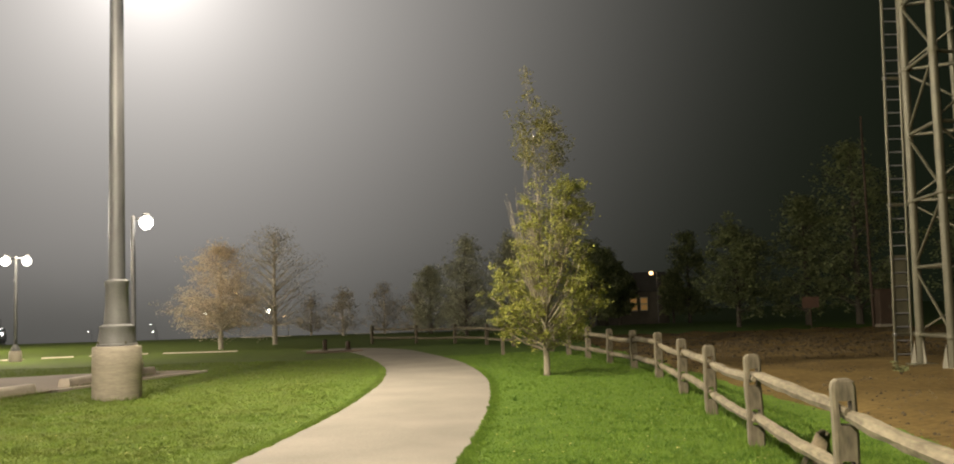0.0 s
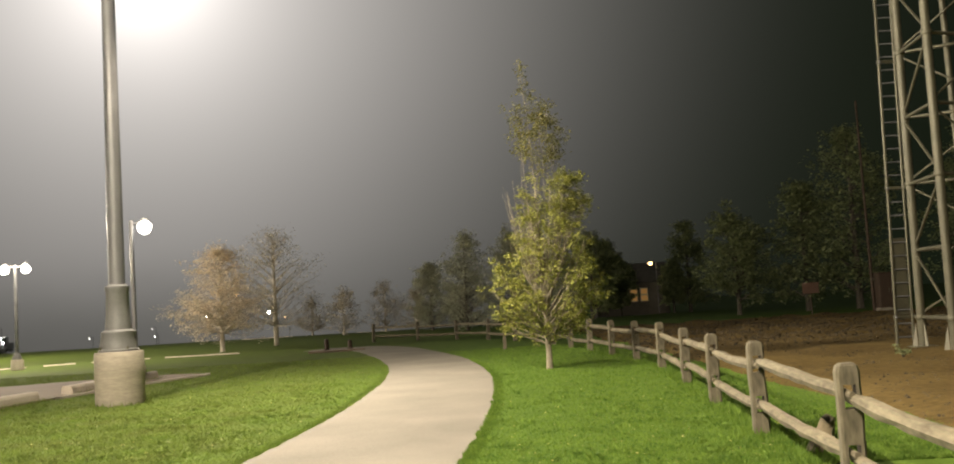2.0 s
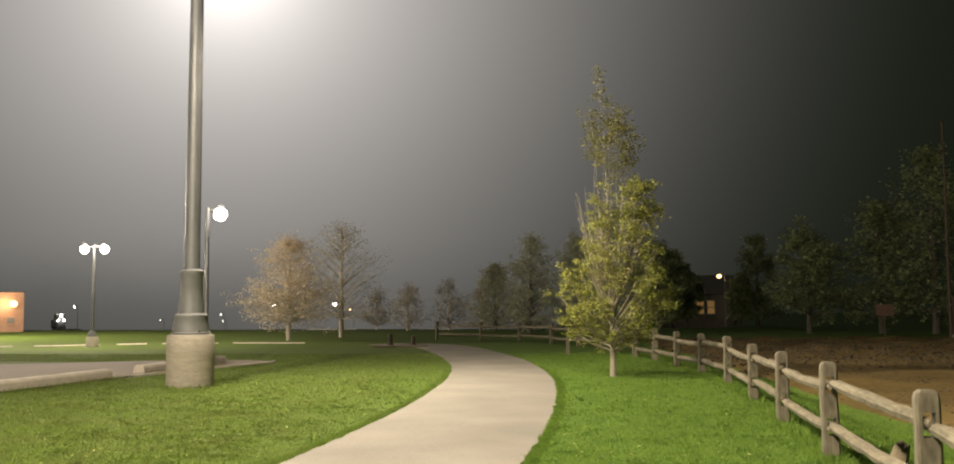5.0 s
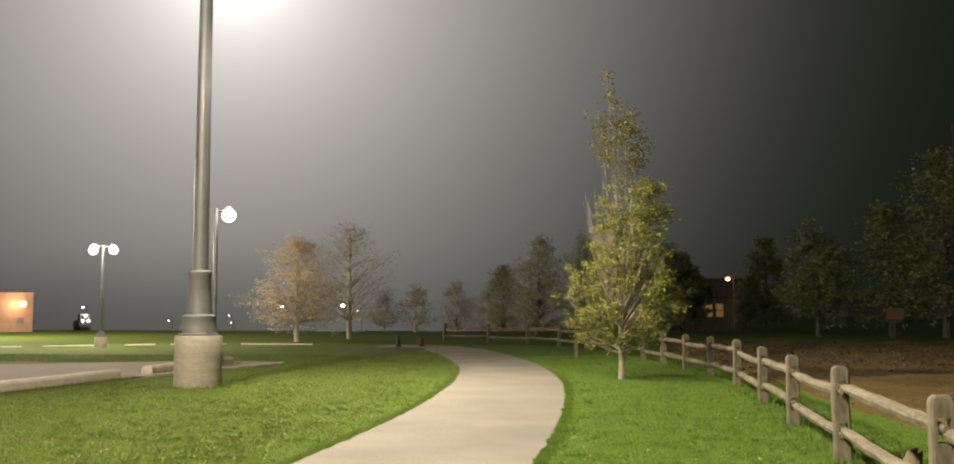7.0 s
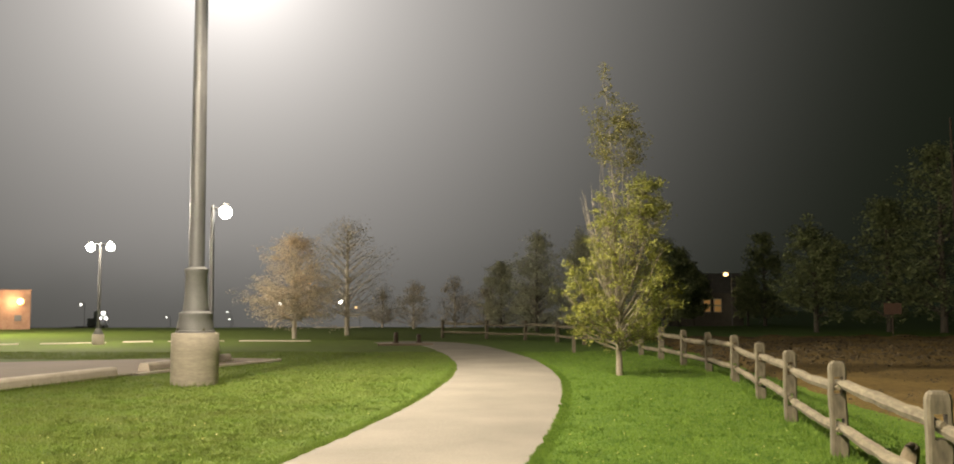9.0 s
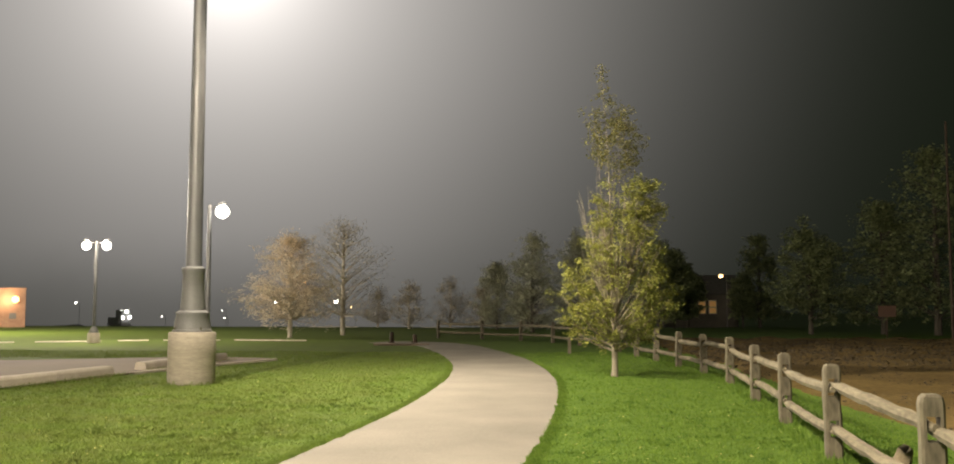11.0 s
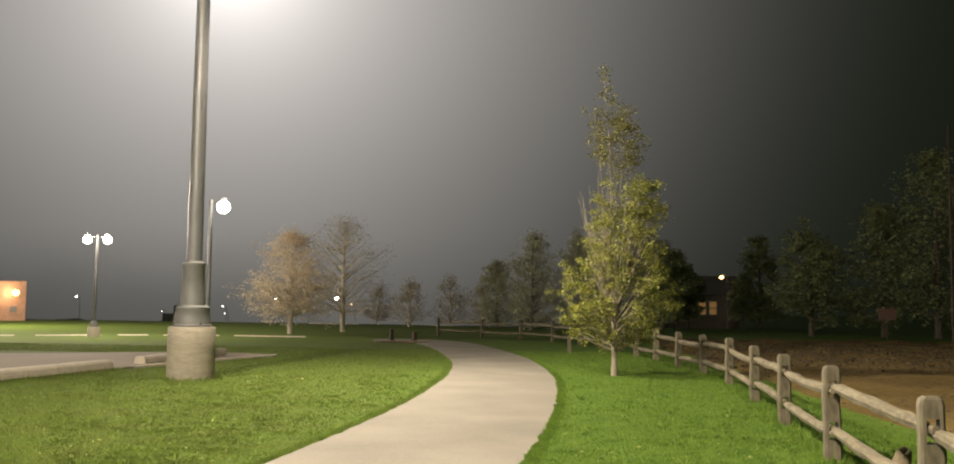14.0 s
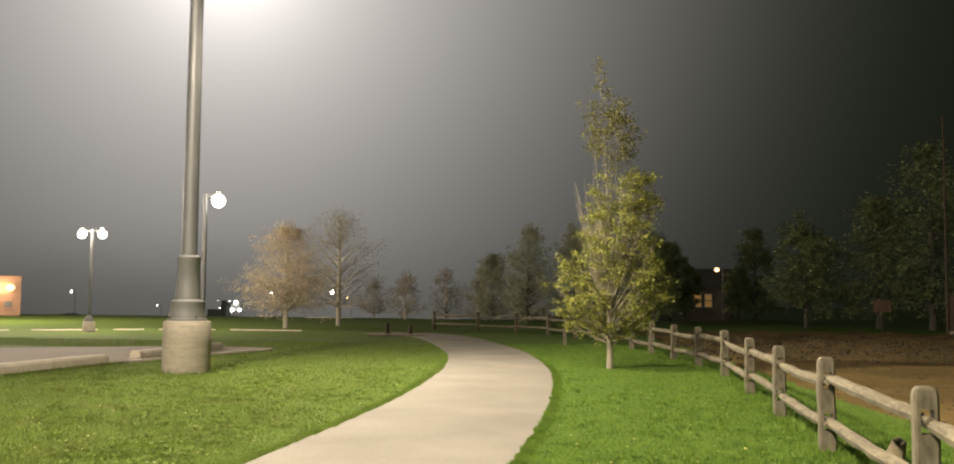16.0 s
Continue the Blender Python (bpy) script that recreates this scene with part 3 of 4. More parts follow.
def limb(start, end, r0, r1, rnd, n=7, bow=0.1):
    start, end = Vector(start), Vector(end)
    off = Vector((rnd.uniform(-bow, bow), rnd.uniform(-bow, bow), 0))
    pts = []
    for i in range(n):
        u = i / (n - 1)
        p = start.lerp(end, u) + off * math.sin(math.pi * u)
        if 0 < i < n - 1:
            p += Vector((rnd.uniform(-1, 1), rnd.uniform(-1, 1), 0)) * 0.02
        pts.append(p)
    return pts, [r0 + (r1 - r0) * i / (n - 1) for i in range(n)]


def pear_tree(place):
    """The upright young tree: limbs that fork low and rise steeply, clumped leaves, bare stems, a thin top tuft."""
    rnd = random.Random(5)
    t = thing("tree", "young upright pear tree with yellow-green leaves and bare upper stems", "tree", place)
    wood = Geo().tube([(0, 0, -0.1), (0, 0, 0.04), (0.01, 0, 0.30), (0.0, 0.01, 0.62), (-0.02, 0, 1.4), (-0.04, 0.02, 2.6), (-0.08, 0, 4.2), (-0.14, 0.02, 5.6), (-0.28, 0, 7.15)], [0.105, 0.078, 0.070, 0.066, 0.045, 0.030, 0.012, 0.008, 0.003], 10)
    low, high = [], []

    def clump(p, s, spread):
        for _ in range(3):
            low.append((p + Vector((rnd.gauss(0, spread), rnd.gauss(0, spread), rnd.gauss(0, spread * 0.8))), s * rnd.uniform(0.6, 1.1)))

    for i in range(54):
        a = 2.4 * i + rnd.uniform(-0.3, 0.3)
        z = 0.86 + 3.45 * (i / 53) ** 1.1
        reach = float(np.interp(z, [0.8, 1.1, 1.4, 1.85, 2.4, 3.0, 3.6, 4.1, 4.6], [0.52, 1.04, 1.40, 1.56, 1.34, 1.00, 0.72, 0.50, 0.28]))
        thin_side = max(0, -math.cos(a)) * smoothstep(1.9, 3.3, z)
        reach *= rnd.uniform(0.70, 1.05) * (1 - 0.34 * thin_side) * (1 + 0.09 * math.cos(a))
        end = Vector((math.cos(a) * reach, math.sin(a) * reach, z + rnd.uniform(-0.12, 0.12)))
        z0 = 0.55 + 0.42 * max(0, z - 1.0) * rnd.uniform(0.7, 1.0)
        knee = Vector((math.cos(a) * reach * 0.55, math.sin(a) * reach * 0.55, z0 + (end.z - z0) * 0.42))
        pts = [Vector((0, 0, z0)).lerp(knee, u) for u in (0, 0.5)] + [knee.lerp(end, u) + Vector((rnd.uniform(-0.02, 0.02), rnd.uniform(-0.02, 0.02), 0)) for u in (0, 0.35, 0.7, 1)]
        wood.tube(pts, [0.024, 0.020, 0.016, 0.012, 0.008, 0.004], 5)
        for k, s in ((3, 0.8), (4, 1.1), (5, 1.1)):
            if rnd.random() < 0.90 - 0.38 * thin_side:
                clump(pts[k], s, 0.10)
        if rnd.random() < (0.75 if z < 1.9 else 0.35):
            clump(pts[2], 0.8, 0.12)
        for _ in range(3):
            s = pts[rnd.randint(2, 4)]
            b = a + rnd.uniform(-1.2, 1.2)
            e = s + Vector((math.cos(b) * 0.26, math.sin(b) * 0.26, rnd.uniform(0.15, 0.45)))
            wood.tube([s, s.lerp(e, 0.5) + Vector((0.015, 0, -0.02)), e], [0.008, 0.006, 0.003], 4)
            if rnd.random() < 0.6 - 0.28 * thin_side:
                clump(e, 0.7, 0.06)
    # the heavier shoulder
    for i in range(16):
        c = Vector((0.72 + rnd.gauss(0, 0.15), rnd.gauss(0, 0.22), 3.85 + rnd.gauss(0, 0.34)))
        pts, rad = limb((0.25, 0, 1.9), c, 0.016, 0.004, rnd, 6, 0.06)
        wood.tube(pts, rad, 4)
        clump(c, 1.0, 0.10)
        clump(pts[4], 0.8, 0.10)
    state = rnd.getstate()
    for i in range(12):
        z = rnd.uniform(3.6, 4.5)
        c = Vector((0.98 - 0.55 * (z - 3.8) + rnd.gauss(0, 0.09), rnd.gauss(0, 0.18), z))
        pts, rad = limb((0.25, 0, 2.1), c, 0.014, 0.004, rnd, 6, 0.06)
        wood.tube(pts, rad, 4)
        clump(c, 0.95, 0.08)
    rnd.setstate(state)
    # bare stems up to the top tuft
    for i in range(9):
        a = i * 0.698 + rnd.uniform(-0.2, 0.2)
        r = rnd.uniform(0.22, 0.50)
        c = Vector((0.08 + math.cos(a) * r, math.sin(a) * r, rnd.uniform(5.15, 6.2)))
        pts, rad = limb((math.cos(a) * 0.24, math.sin(a) * 0.24, rnd.uniform(1.8, 2.6)), c, 0.008, 0.003, rnd, 8, 0.12)
        wood.tube(pts, rad, 5)
        for k in range(15):
            high.append((c + Vector((rnd.gauss(0, 0.12), rnd.gauss(0, 0.12), rnd.uniform(-0.5, 0.25))), rnd.uniform(0.4, 1.0)))
    for x, z, w, n in ((-0.36, 5.15, 0.10, 16), (0.40, 5.05, 0.13, 22), (0.44, 5.55, 0.13, 18), (0.14, 4.68, 0.09, 14), (0.0, 5.9, 0.22, 26)):
        for k in range(n):
            high.append((Vector((x + rnd.gauss(0, w), rnd.gauss(0, 0.2), z + rnd.gauss(0, 0.16))), rnd.uniform(0.5, 0.9)))
    for k in range(30):
        z = rnd.uniform(5.7, 7.15)
        high.append((Vector((-0.06 - 0.16 * max(0, z - 5.9) + rnd.gauss(0, 0.04 + 0.14 * (7.15 - z)), rnd.gauss(0, 0.12), z)), 0.5))
    # bare twigs reaching out on the thin side
    for i in range(26):
        a = rnd.uniform(2.2, 4.2)
        s = Vector((-0.15, 0, rnd.uniform(1.2, 2.4)))
        e = Vector((math.cos(a) * rnd.uniform(0.35, 0.88), math.sin(a) * 0.7, rnd.uniform(2.6, 4.4)))
        pts, rad = limb(s, e, 0.012, 0.003, rnd, 6, 0.08)
        wood.tube(pts, rad, 4)
    part("trunk", wood, BARK, t, "pale grey trunk and steep limbs", True)
    part("crown", leaf_cloud(low, 31, 0.070, rnd, 0.072), LEAF, t, "yellow-green glossy leaves")
    part("top_crown", leaf_cloud(high, 24, 0.064, rnd, 0.10), LEAF_TOP, t, "thin dull leaves at the top")
    return t


def broad_tree(name, label, place, height, reach, bole, leaves, seed, count=60, leaf=0.14, per=26, droop=0.0, lean=(0, 0), group="", flat=0.8):
    """A spreading tree: bole, forked limbs, twigs and leaf clumps with gaps."""
    rnd = random.Random(seed)
    t = thing(name, label, name, place, group=group)
    top = Vector((lean[0], lean[1], height))
    r0 = height * 0.016 + 0.03
    wood = Geo().tube([(0, 0, -0.2), (0, 0, 0.1), (0, 0, bole), top * 0.6, top * 0.97], [r0 * 1.5, r0 * 1.1, r0, r0 * 0.6, r0 * 0.12], 8)
    clumps = []
    for i in range(count):
        u = rnd.random() ** 0.8
        z = bole + (height - bole) * u
        prof = math.sin(math.pi * min(1, 0.18 + 0.82 * u) ** 0.9) ** 0.7
        a = 2.4 * i + rnd.uniform(-0.5, 0.5)
        r = reach * prof * rnd.uniform(0.45, 1.0)
        c = Vector((math.cos(a) * r + lean[0] * u, math.sin(a) * r + lean[1] * u, z + rnd.uniform(-0.3, 0.3) - droop * r))
        s = Vector((lean[0] * u * 0.5, lean[1] * u * 0.5, max(bole * 0.9, z - r * rnd.uniform(0.4, 0.9))))
        pts, rad = limb(s, c, r0 * 0.24, 0.006, rnd, 5, 0.15)
        wood.tube(pts, rad, 4)
        for k in (2, 3, 4):
            for _ in range(2):
                clumps.append((pts[k] + Vector((rnd.gauss(0, 0.22), rnd.gauss(0, 0.22), rnd.gauss(0, 0.20 * flat))) * (reach / 2.3), rnd.uniform(0.5, 1.15)))
    part("trunk", wood, DARKBARK if leaves in (LEAF_LIFTED, LEAF_GREEN_HAZED) else HAZEBARK, t, smooth=True)
    part("crown", leaf_cloud(clumps, per, leaf, rnd, 0.17 * reach / 2.3, 0.6, flat), leaves, t)
    return t


pear_tree((1.55, 22.35, ground_z(1.55, 22.35)))
broad_tree("tree", "spreading tree with orange-brown autumn leaves paled for mist", (-13.1, 49.9, 0), 5.35, 2.85, 1.05, LEAF_RUST_HAZED, 3, 150, 0.105, 24, 0.10, flat=0.5)
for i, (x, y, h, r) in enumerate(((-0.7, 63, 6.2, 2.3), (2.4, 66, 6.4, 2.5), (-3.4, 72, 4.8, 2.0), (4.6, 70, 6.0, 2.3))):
    broad_tree("tree", "green leafy tree paled for mist beyond the path", (x, y, ground_z(x, y)), h, r, 0.4, LEAF_GREEN_HAZED, 50 + i, 100, 0.13, 30, group="trees beyond the path")
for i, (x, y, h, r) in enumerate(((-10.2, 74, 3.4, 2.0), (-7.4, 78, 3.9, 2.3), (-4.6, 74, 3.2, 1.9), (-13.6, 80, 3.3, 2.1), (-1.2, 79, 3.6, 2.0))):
    broad_tree("shrub", "grey-brown twiggy shrub paled for mist behind the lawn", (x, y, ground_z(x, y)), h, r, 0.3, LEAF_GREY_HAZED, 70 + i, 60, 0.12, 14, group="shrubs behind the lawn")
broad_tree("tree", "half-bare grey-brown tree paled for mist behind the autumn tree", (-11.6, 56.0, 0), 6.6, 3.4, 1.2, LEAF_GREY_HAZED, 8, 100, 0.10, 13, flat=0.6)
for i, (x, y, h, r) in enumerate(((9.0, 76, 6.5, 2.6), (10.6, 80, 6.0, 2.4), (18.3, 84, 7.5, 2.6), (12.3, 84, 5.2, 1.7), (17.9, 89, 4.6, 1.5), (16.6, 62, 6.7, 2.8), (21.0, 62, 8.0, 3.4), (23.5, 60, 11.0, 4.0), (30, 57, 11.0, 4.0), (37, 62, 12.0, 4.2))):
    broad_tree("tree", "dark leafy tree at the unlit wood's edge", (x, y, ground_z(x, y)), h, r, 1.0, LEAF_LIFTED, 20 + i, 60, 0.24, 34, group="trees of the wood")


# ---- lattice tower ----
def build_tower():
    t = thing("lattice_tower", "galvanised steel lattice tower with a caged ladder on the dirt", "tower")
    A, B = Vector((9.62, 21.3, 0)), Vector((9.42, 19.45, 0))
    C = Vector((11.35, 20.2, 0))
    H = 12.0
    mid = (A + B + C) / 3
    up = lambda p, z: Vector((p.x, p.y, 0)).lerp(Vector((mid.x, mid.y, 0)), 0.012 * z) + Vector((0, 0, z))
    for p in (A, B, C):
        leg = part("leg", Geo().tube([up(p, 0.08), up(p, 4), up(p, 8), up(p, H)], [0.092, 0.090, 0.087, 0.082], 16), GALV, t, smooth=True)
        part("foot_plate", Geo().box((0.5, 0.5, 0.06), up(p, 0.05), 0.01), GALV, leg)
        part("footing", Geo().lathe([(0.42, -0.3), (0.42, 0.0), (0.40, 0.02), (0.1, 0.022)], 20, (p.x, p.y, 0.0)), CONCRETE, leg, "round concrete footing", True)
        for k in range(3):
            a = k * 2.094 + 0.6
            o = Vector((math.cos(a), math.sin(a), 0))
            b0 = up(p, 0.08)
            part("gusset", Geo().face_block([b0 + o * 0.10 + Vector((-o.y, o.x, 0)) * s for s in (0.01, -0.01)] + [b0 + o * 0.21 + Vector((-o.y, o.x, 0)) * s for s in (0.01, -0.01)] + [b0 + o * 0.11 + Vector((-o.y * s, o.x * s, 0.5)) for s in (0.01, -0.01)], [(0, 2, 4), (1, 5, 3), (2, 3, 5, 4), (0, 4, 5, 1), (0, 1, 3, 2)]), PALESTEEL, leg)
    levels = [0.70 + 1.46 * k for k in range(8)]
    for p, q in ((A, B), (B, C), (C, A)):
        for z in levels:
            part("girt", Geo().bar(up(p, z), up(q, z), 0.038, 8), GALV, t, smooth=True)
        for k, (z0, z1) in enumerate(zip(levels, levels[1:])):
            low, high = (q, p) if k % 2 == 0 else (p, q)
            part("brace", Geo().bar(up(low, z0 + 0.08), up(high, z1 - 0.08), 0.030 if p is A else 0.024, 8), GALV, t, smooth=True)
        for z in levels[::2]:
            part("collar", Geo().lathe([(0.105, -0.05), (0.115, -0.03), (0.115, 0.03), (0.105, 0.05)], 14, up(p, z)), GALV, t, smooth=True)
    # ladder beside the first leg
    L0, L1 = Vector((9.36, 22.0, 0.0)), Vector((9.73, 22.0, 0.0))
    T0, T1 = Vector((9.57, 22.0, 8.39)), Vector((9.93, 22.0, 8.39))
    at = lambda a, b, z: a.lerp(b, z / 8.39)
    ladder = part("ladder", Geo().tube([at(L0, T0, 0), at(L0, T0, 10)], [0.034, 0.034], 8).tube([at(L1, T1, 0), at(L1, T1, 10)], [0.030, 0.030], 8), GALV, t, "steel ladder up the tower", True)
    for k in range(32):
        z = 0.25 + 0.305 * k
        part("rung", Geo().bar(at(L0, T0, z), at(L1, T1, z), 0.016, 6), POLE, ladder)
    part("climb_guard", Geo().face_block([at(L0, T0, 0.75) + Vector((0.03, 0.045, 0)), at(L1, T1, 0.75) + Vector((-0.03, 0.045, 0)), at(L1, T1, 2.48) + Vector((-0.03, 0.045, 0)), at(L0, T0, 2.48) + Vector((0.03, 0.045, 0)), at(L0, T0, 0.75) + Vector((0.03, 0.06, 0)), at(L1, T1, 0.75) + Vector((-0.03, 0.06, 0)), at(L1, T1, 2.48) + Vector((-0.03, 0.06, 0)), at(L0, T0, 2.48) + Vector((0.03, 0.06, 0))], [(0, 1, 2, 3), (7, 6, 5, 4), (0, 4, 5, 1), (1, 5, 6, 2), (2, 6, 7, 3), (3, 7, 4, 0)]), GALV, ladder, "dull sheet steel climb guard")
    for z in (0.70, 3.62, 6.54):
        part("standoff", Geo().tube([at(L0, T0, z) + Vector((-0.05, 0, 0)), at(L1, T1, z) + Vector((0.05, 0, 0)), up(A, z)], [0.04, 0.04, 0.04], 8), GALV, ladder)
        part("clamp", Geo().globe(at(L0, T0, z), 0.05, 10, 6), POLE, ladder)
    part("conduit", Geo().bar((11.35, 22.4, 0), (11.3, 22.4, 11), 0.07, 10), GALV, t, smooth=True)
    return t


build_tower()


# ---- things of the dirt yard and beyond ----
def build_boulder():
    segs, rings = 16, 10
    verts, faces = [], []
    for i in range(rings + 1):
        for j in range(segs):
            th, ph = math.pi * i / rings, 2 * math.pi * j / segs
            n = Vector((math.sin(th) * math.cos(ph), math.sin(th) * math.sin(ph), math.cos(th)))
            r = 1 + 0.18 * noise.noise(n * 1.7 + Vector((2, 0, 0))) + 0.06 * noise.noise(n * 5)
            verts.append((n.x * r * 0.10 + 0.13 * n.z, n.y * r * 0.12, n.z * r * 0.33))
    for i in range(rings):
        for j in range(segs):
            faces.append((i * segs + j, (i + 1) * segs + j, (i + 1) * segs + (j + 1) % segs, i * segs + (j + 1) % segs))
    ob = part("boulder", Geo().face_block(verts, faces), ROCK, smooth=True)
    ob.location = (3.00, 8.95, 0.02)
    tagged(ob, "upright brown field stone standing behind the fence", "stone")


build_boulder()


def build_cabinet():
    t = thing("equipment_cabinet", "rust-brown steel equipment cabinet standing on bare ground", "cabinet", (21.0, 50, 0))
    part("body", Geo().box((1.1, 0.8, 1.75), (0, 0, 1.1), 0.02), RUST, t)
    part("plinth", Geo().box((1.2, 0.9, 0.26), (0, 0, 0.10), 0.02), CONCRETE, t)
    part("roof", Geo().box((1.2, 0.9, 0.06), (0, 0, 2.0), 0.02), RUST, t)
    for s in (-1, 1):
        door = part("door", Geo().box((0.5, 0.03, 1.55), (s * 0.262, -0.415, 1.1), 0.008), RUST, t)
        part("handle", Geo().bar((s * 0.06, -0.45, 1.0), (s * 0.06, -0.45, 1.2), 0.015), GALV, door)


def build_sign():
    t = thing("sign", "small red-brown rectangular notice board on a steel post", "sign", (17.1, 50, 0))
    part("post", Geo().bar((0, 0.045, -0.2), (0, 0.045, 1.72), 0.03, 8), RUST, t)
    part("board", Geo().box((0.86, 0.02, 0.56), (0, 0, 1.45), 0.004), BOARD, t, "plain red-brown board")


def build_utility_pole():
    t = thing("utility_pole", "slim dark utility pole beside the steel cabinet", "pole", (20.35, 50.2, 0))
    part("pole", Geo().lathe([(0.075, -0.3), (0.065, 4.0), (0.05, 11.0), (0.02, 11.05)], 12), RUST, t, smooth=True)
    part("bracket", Geo().box((0.16, 0.22, 0.10), (0.02, -0.12, 1.7), 0.01), GALV, t)


build_cabinet()
build_sign()
build_utility_pole()


def marker_post(place):
    t = thing("marker_post", "short pale wooden marker post in the lawn", "post", place)
    part("post", Geo().box((0.12, 0.12, 0.75), (0, 0, 0.2), 0.015), WOOD, t)
    part("cap", Geo().box((0.14, 0.14, 0.03), (0, 0, 0.59), 0.01), WOOD, t)


marker_post((0.85, 33.6, 0))


def build_pad():
    ob = part("path_pad", Geo().box((2.3, 1.0, 0.12), (0, 0, 0.0), 0.01), LOT)
    ob.location, ob.rotation_euler = (-5.95, 40.7, 0.02), (0, 0, 0.12)
    tagged(ob, "pale concrete pad beside the footpath", "slab", kind="structure")
    for x, y, h in ((-6.36, 40.65, 0.46), (-5.42, 40.85, 0.36)):
        t = thing("bollard", "short dark steel bollard on a concrete pad", "bollard", (x, y, 0.10), group="bollards by the path")
        part("post", Geo().lathe([(0.09, 0), (0.09, h - 0.06), (0.075, h - 0.02), (0.03, h)], 14), RUST, t, smooth=True)
        part("base_ring", Geo().lathe([(0.14, 0), (0.14, 0.03), (0.11, 0.05)], 14), RUST, t, smooth=True)


build_pad()


def far_lamp(place, warm=False, r=0.3):
    """A street lamp so far off that its bulb is a point of light."""
    x, y, z = place
    g0 = ground_z(x, y)
    t = thing("street_lamp", "distant slim street lamp with a small glowing bulb", "street lamp", (x, y, g0), group="distant street lamps")
    H = z - g0
    part("pole", Geo().tube([(0.5, 0, -0.2), (0.5, 0, H + 0.1), (0.2, 0, H + 0.25), (0, 0, H + 0.2)], [0.032, 0.028, 0.022, 0.02], 8), POLE, t)
    part("bulb", Geo().globe((0, 0, H), r, 10, 6, 0.8), BULB_WARM if warm else BULB, t)


far_lamp((-33.25, 120, 2.3), r=0.22)
far_lamp((-29.6, 120, 4.7), True, r=0.16)
far_lamp((-25.6, 120, 2.4), r=0.25)
far_lamp((-23.9, 121, 1.7), True, r=0.13)
far_lamp((-59, 120, 2.2), r=0.12)
far_lamp((-48.6, 122, 0.5), r=0.06)
far_lamp((-40.1, 121, 0.3), r=0.06)
far_lamp((-40.7, 122, 1.2), r=0.06)
far_lamp((7.57, 100, 3.0), r=0.16)
far_lamp((16.2, 90, 4.55), True, r=0.22)


def build_brick_building():
    t = thing("brick_building", "low brick building lit by an orange wall lamp", "building", (-41.0, 75, 0), radians(29))
    part("wall", Geo().box((22, 9, 3.35), (-11, 4.6, 1.35), 0.02), BRICK, t)
    part("roof", Geo().box((22.1, 9.1, 0.12), (-11, 4.6, 3.07), 0.03), BRICK, t, "flat roof edge")
    part("door", Geo().box((1.0, 0.08, 2.05), (-4.2, 0.1, 1.02), 0.01), DARKSTEEL, t)
    lamp = part("wall_lamp", Geo().box((0.34, 0.2, 0.42), (-0.75, 0.0, 2.25), 0.04), DARKSTEEL, t)
    part("bulb", Geo().globe((-0.75, -0.22, 2.2), 0.27, 14, 8), BULB_WARM, lamp, "glowing orange bulb")
    for z in (0.9,):
        part("meter_box", Geo().box((0.5, 0.15, 0.45), (-0.9, 0.05, z), 0.02), DARKSTEEL, t)


def build_house():
    t = thing("house", "small house with lit windows, walls darkened for night, behind the wood", "house", (15.0, 94, 0))
    part("wall", Geo().box((7, 6, 3.2), (0, 3, 1.4), 0.03), SIDING, t)
    g = Geo().face_block([(-3.9, -0.5, 2.95), (3.9, -0.5, 2.95), (3.9, 6.5, 2.95), (-3.9, 6.5, 2.95), (-3.9, 3, 4.9), (3.9, 3, 4.9)], [(0, 1, 5, 4), (2, 3, 4, 5), (0, 4, 3), (1, 2, 5), (0, 3, 2, 1)])
    part("roof", g, ROOF, t)
    for x in (0.1, 1.1):
        w = part("window", Geo().box((0.75, 0.08, 1.3), (x, -0.02, 1.75), 0.01), KERB, t)
        for z in (1.42, 2.05):
            part("pane", Geo().box((0.6, 0.02, 0.52), (x, -0.075, z), 0.003), WINDOW_GLOW, w, "warmly lit pane")


build_brick_building()
build_house()


# ---- railway and train ----
TRACK_Z = -3.75
TRAIN = [(0, -147.3, 300.9), (3, -143.6, 290.7), (4.3, -145.0, 284.5), (5.2, -140.3, 279.6), (8, -124.8, 259.4), (9, -117.0, 250.6), (11.5, -98.1, 230.0), (12.5, -89.6, 221.6), (13.5, -81.6, 212.9), (16, -60.6, 192.7)]


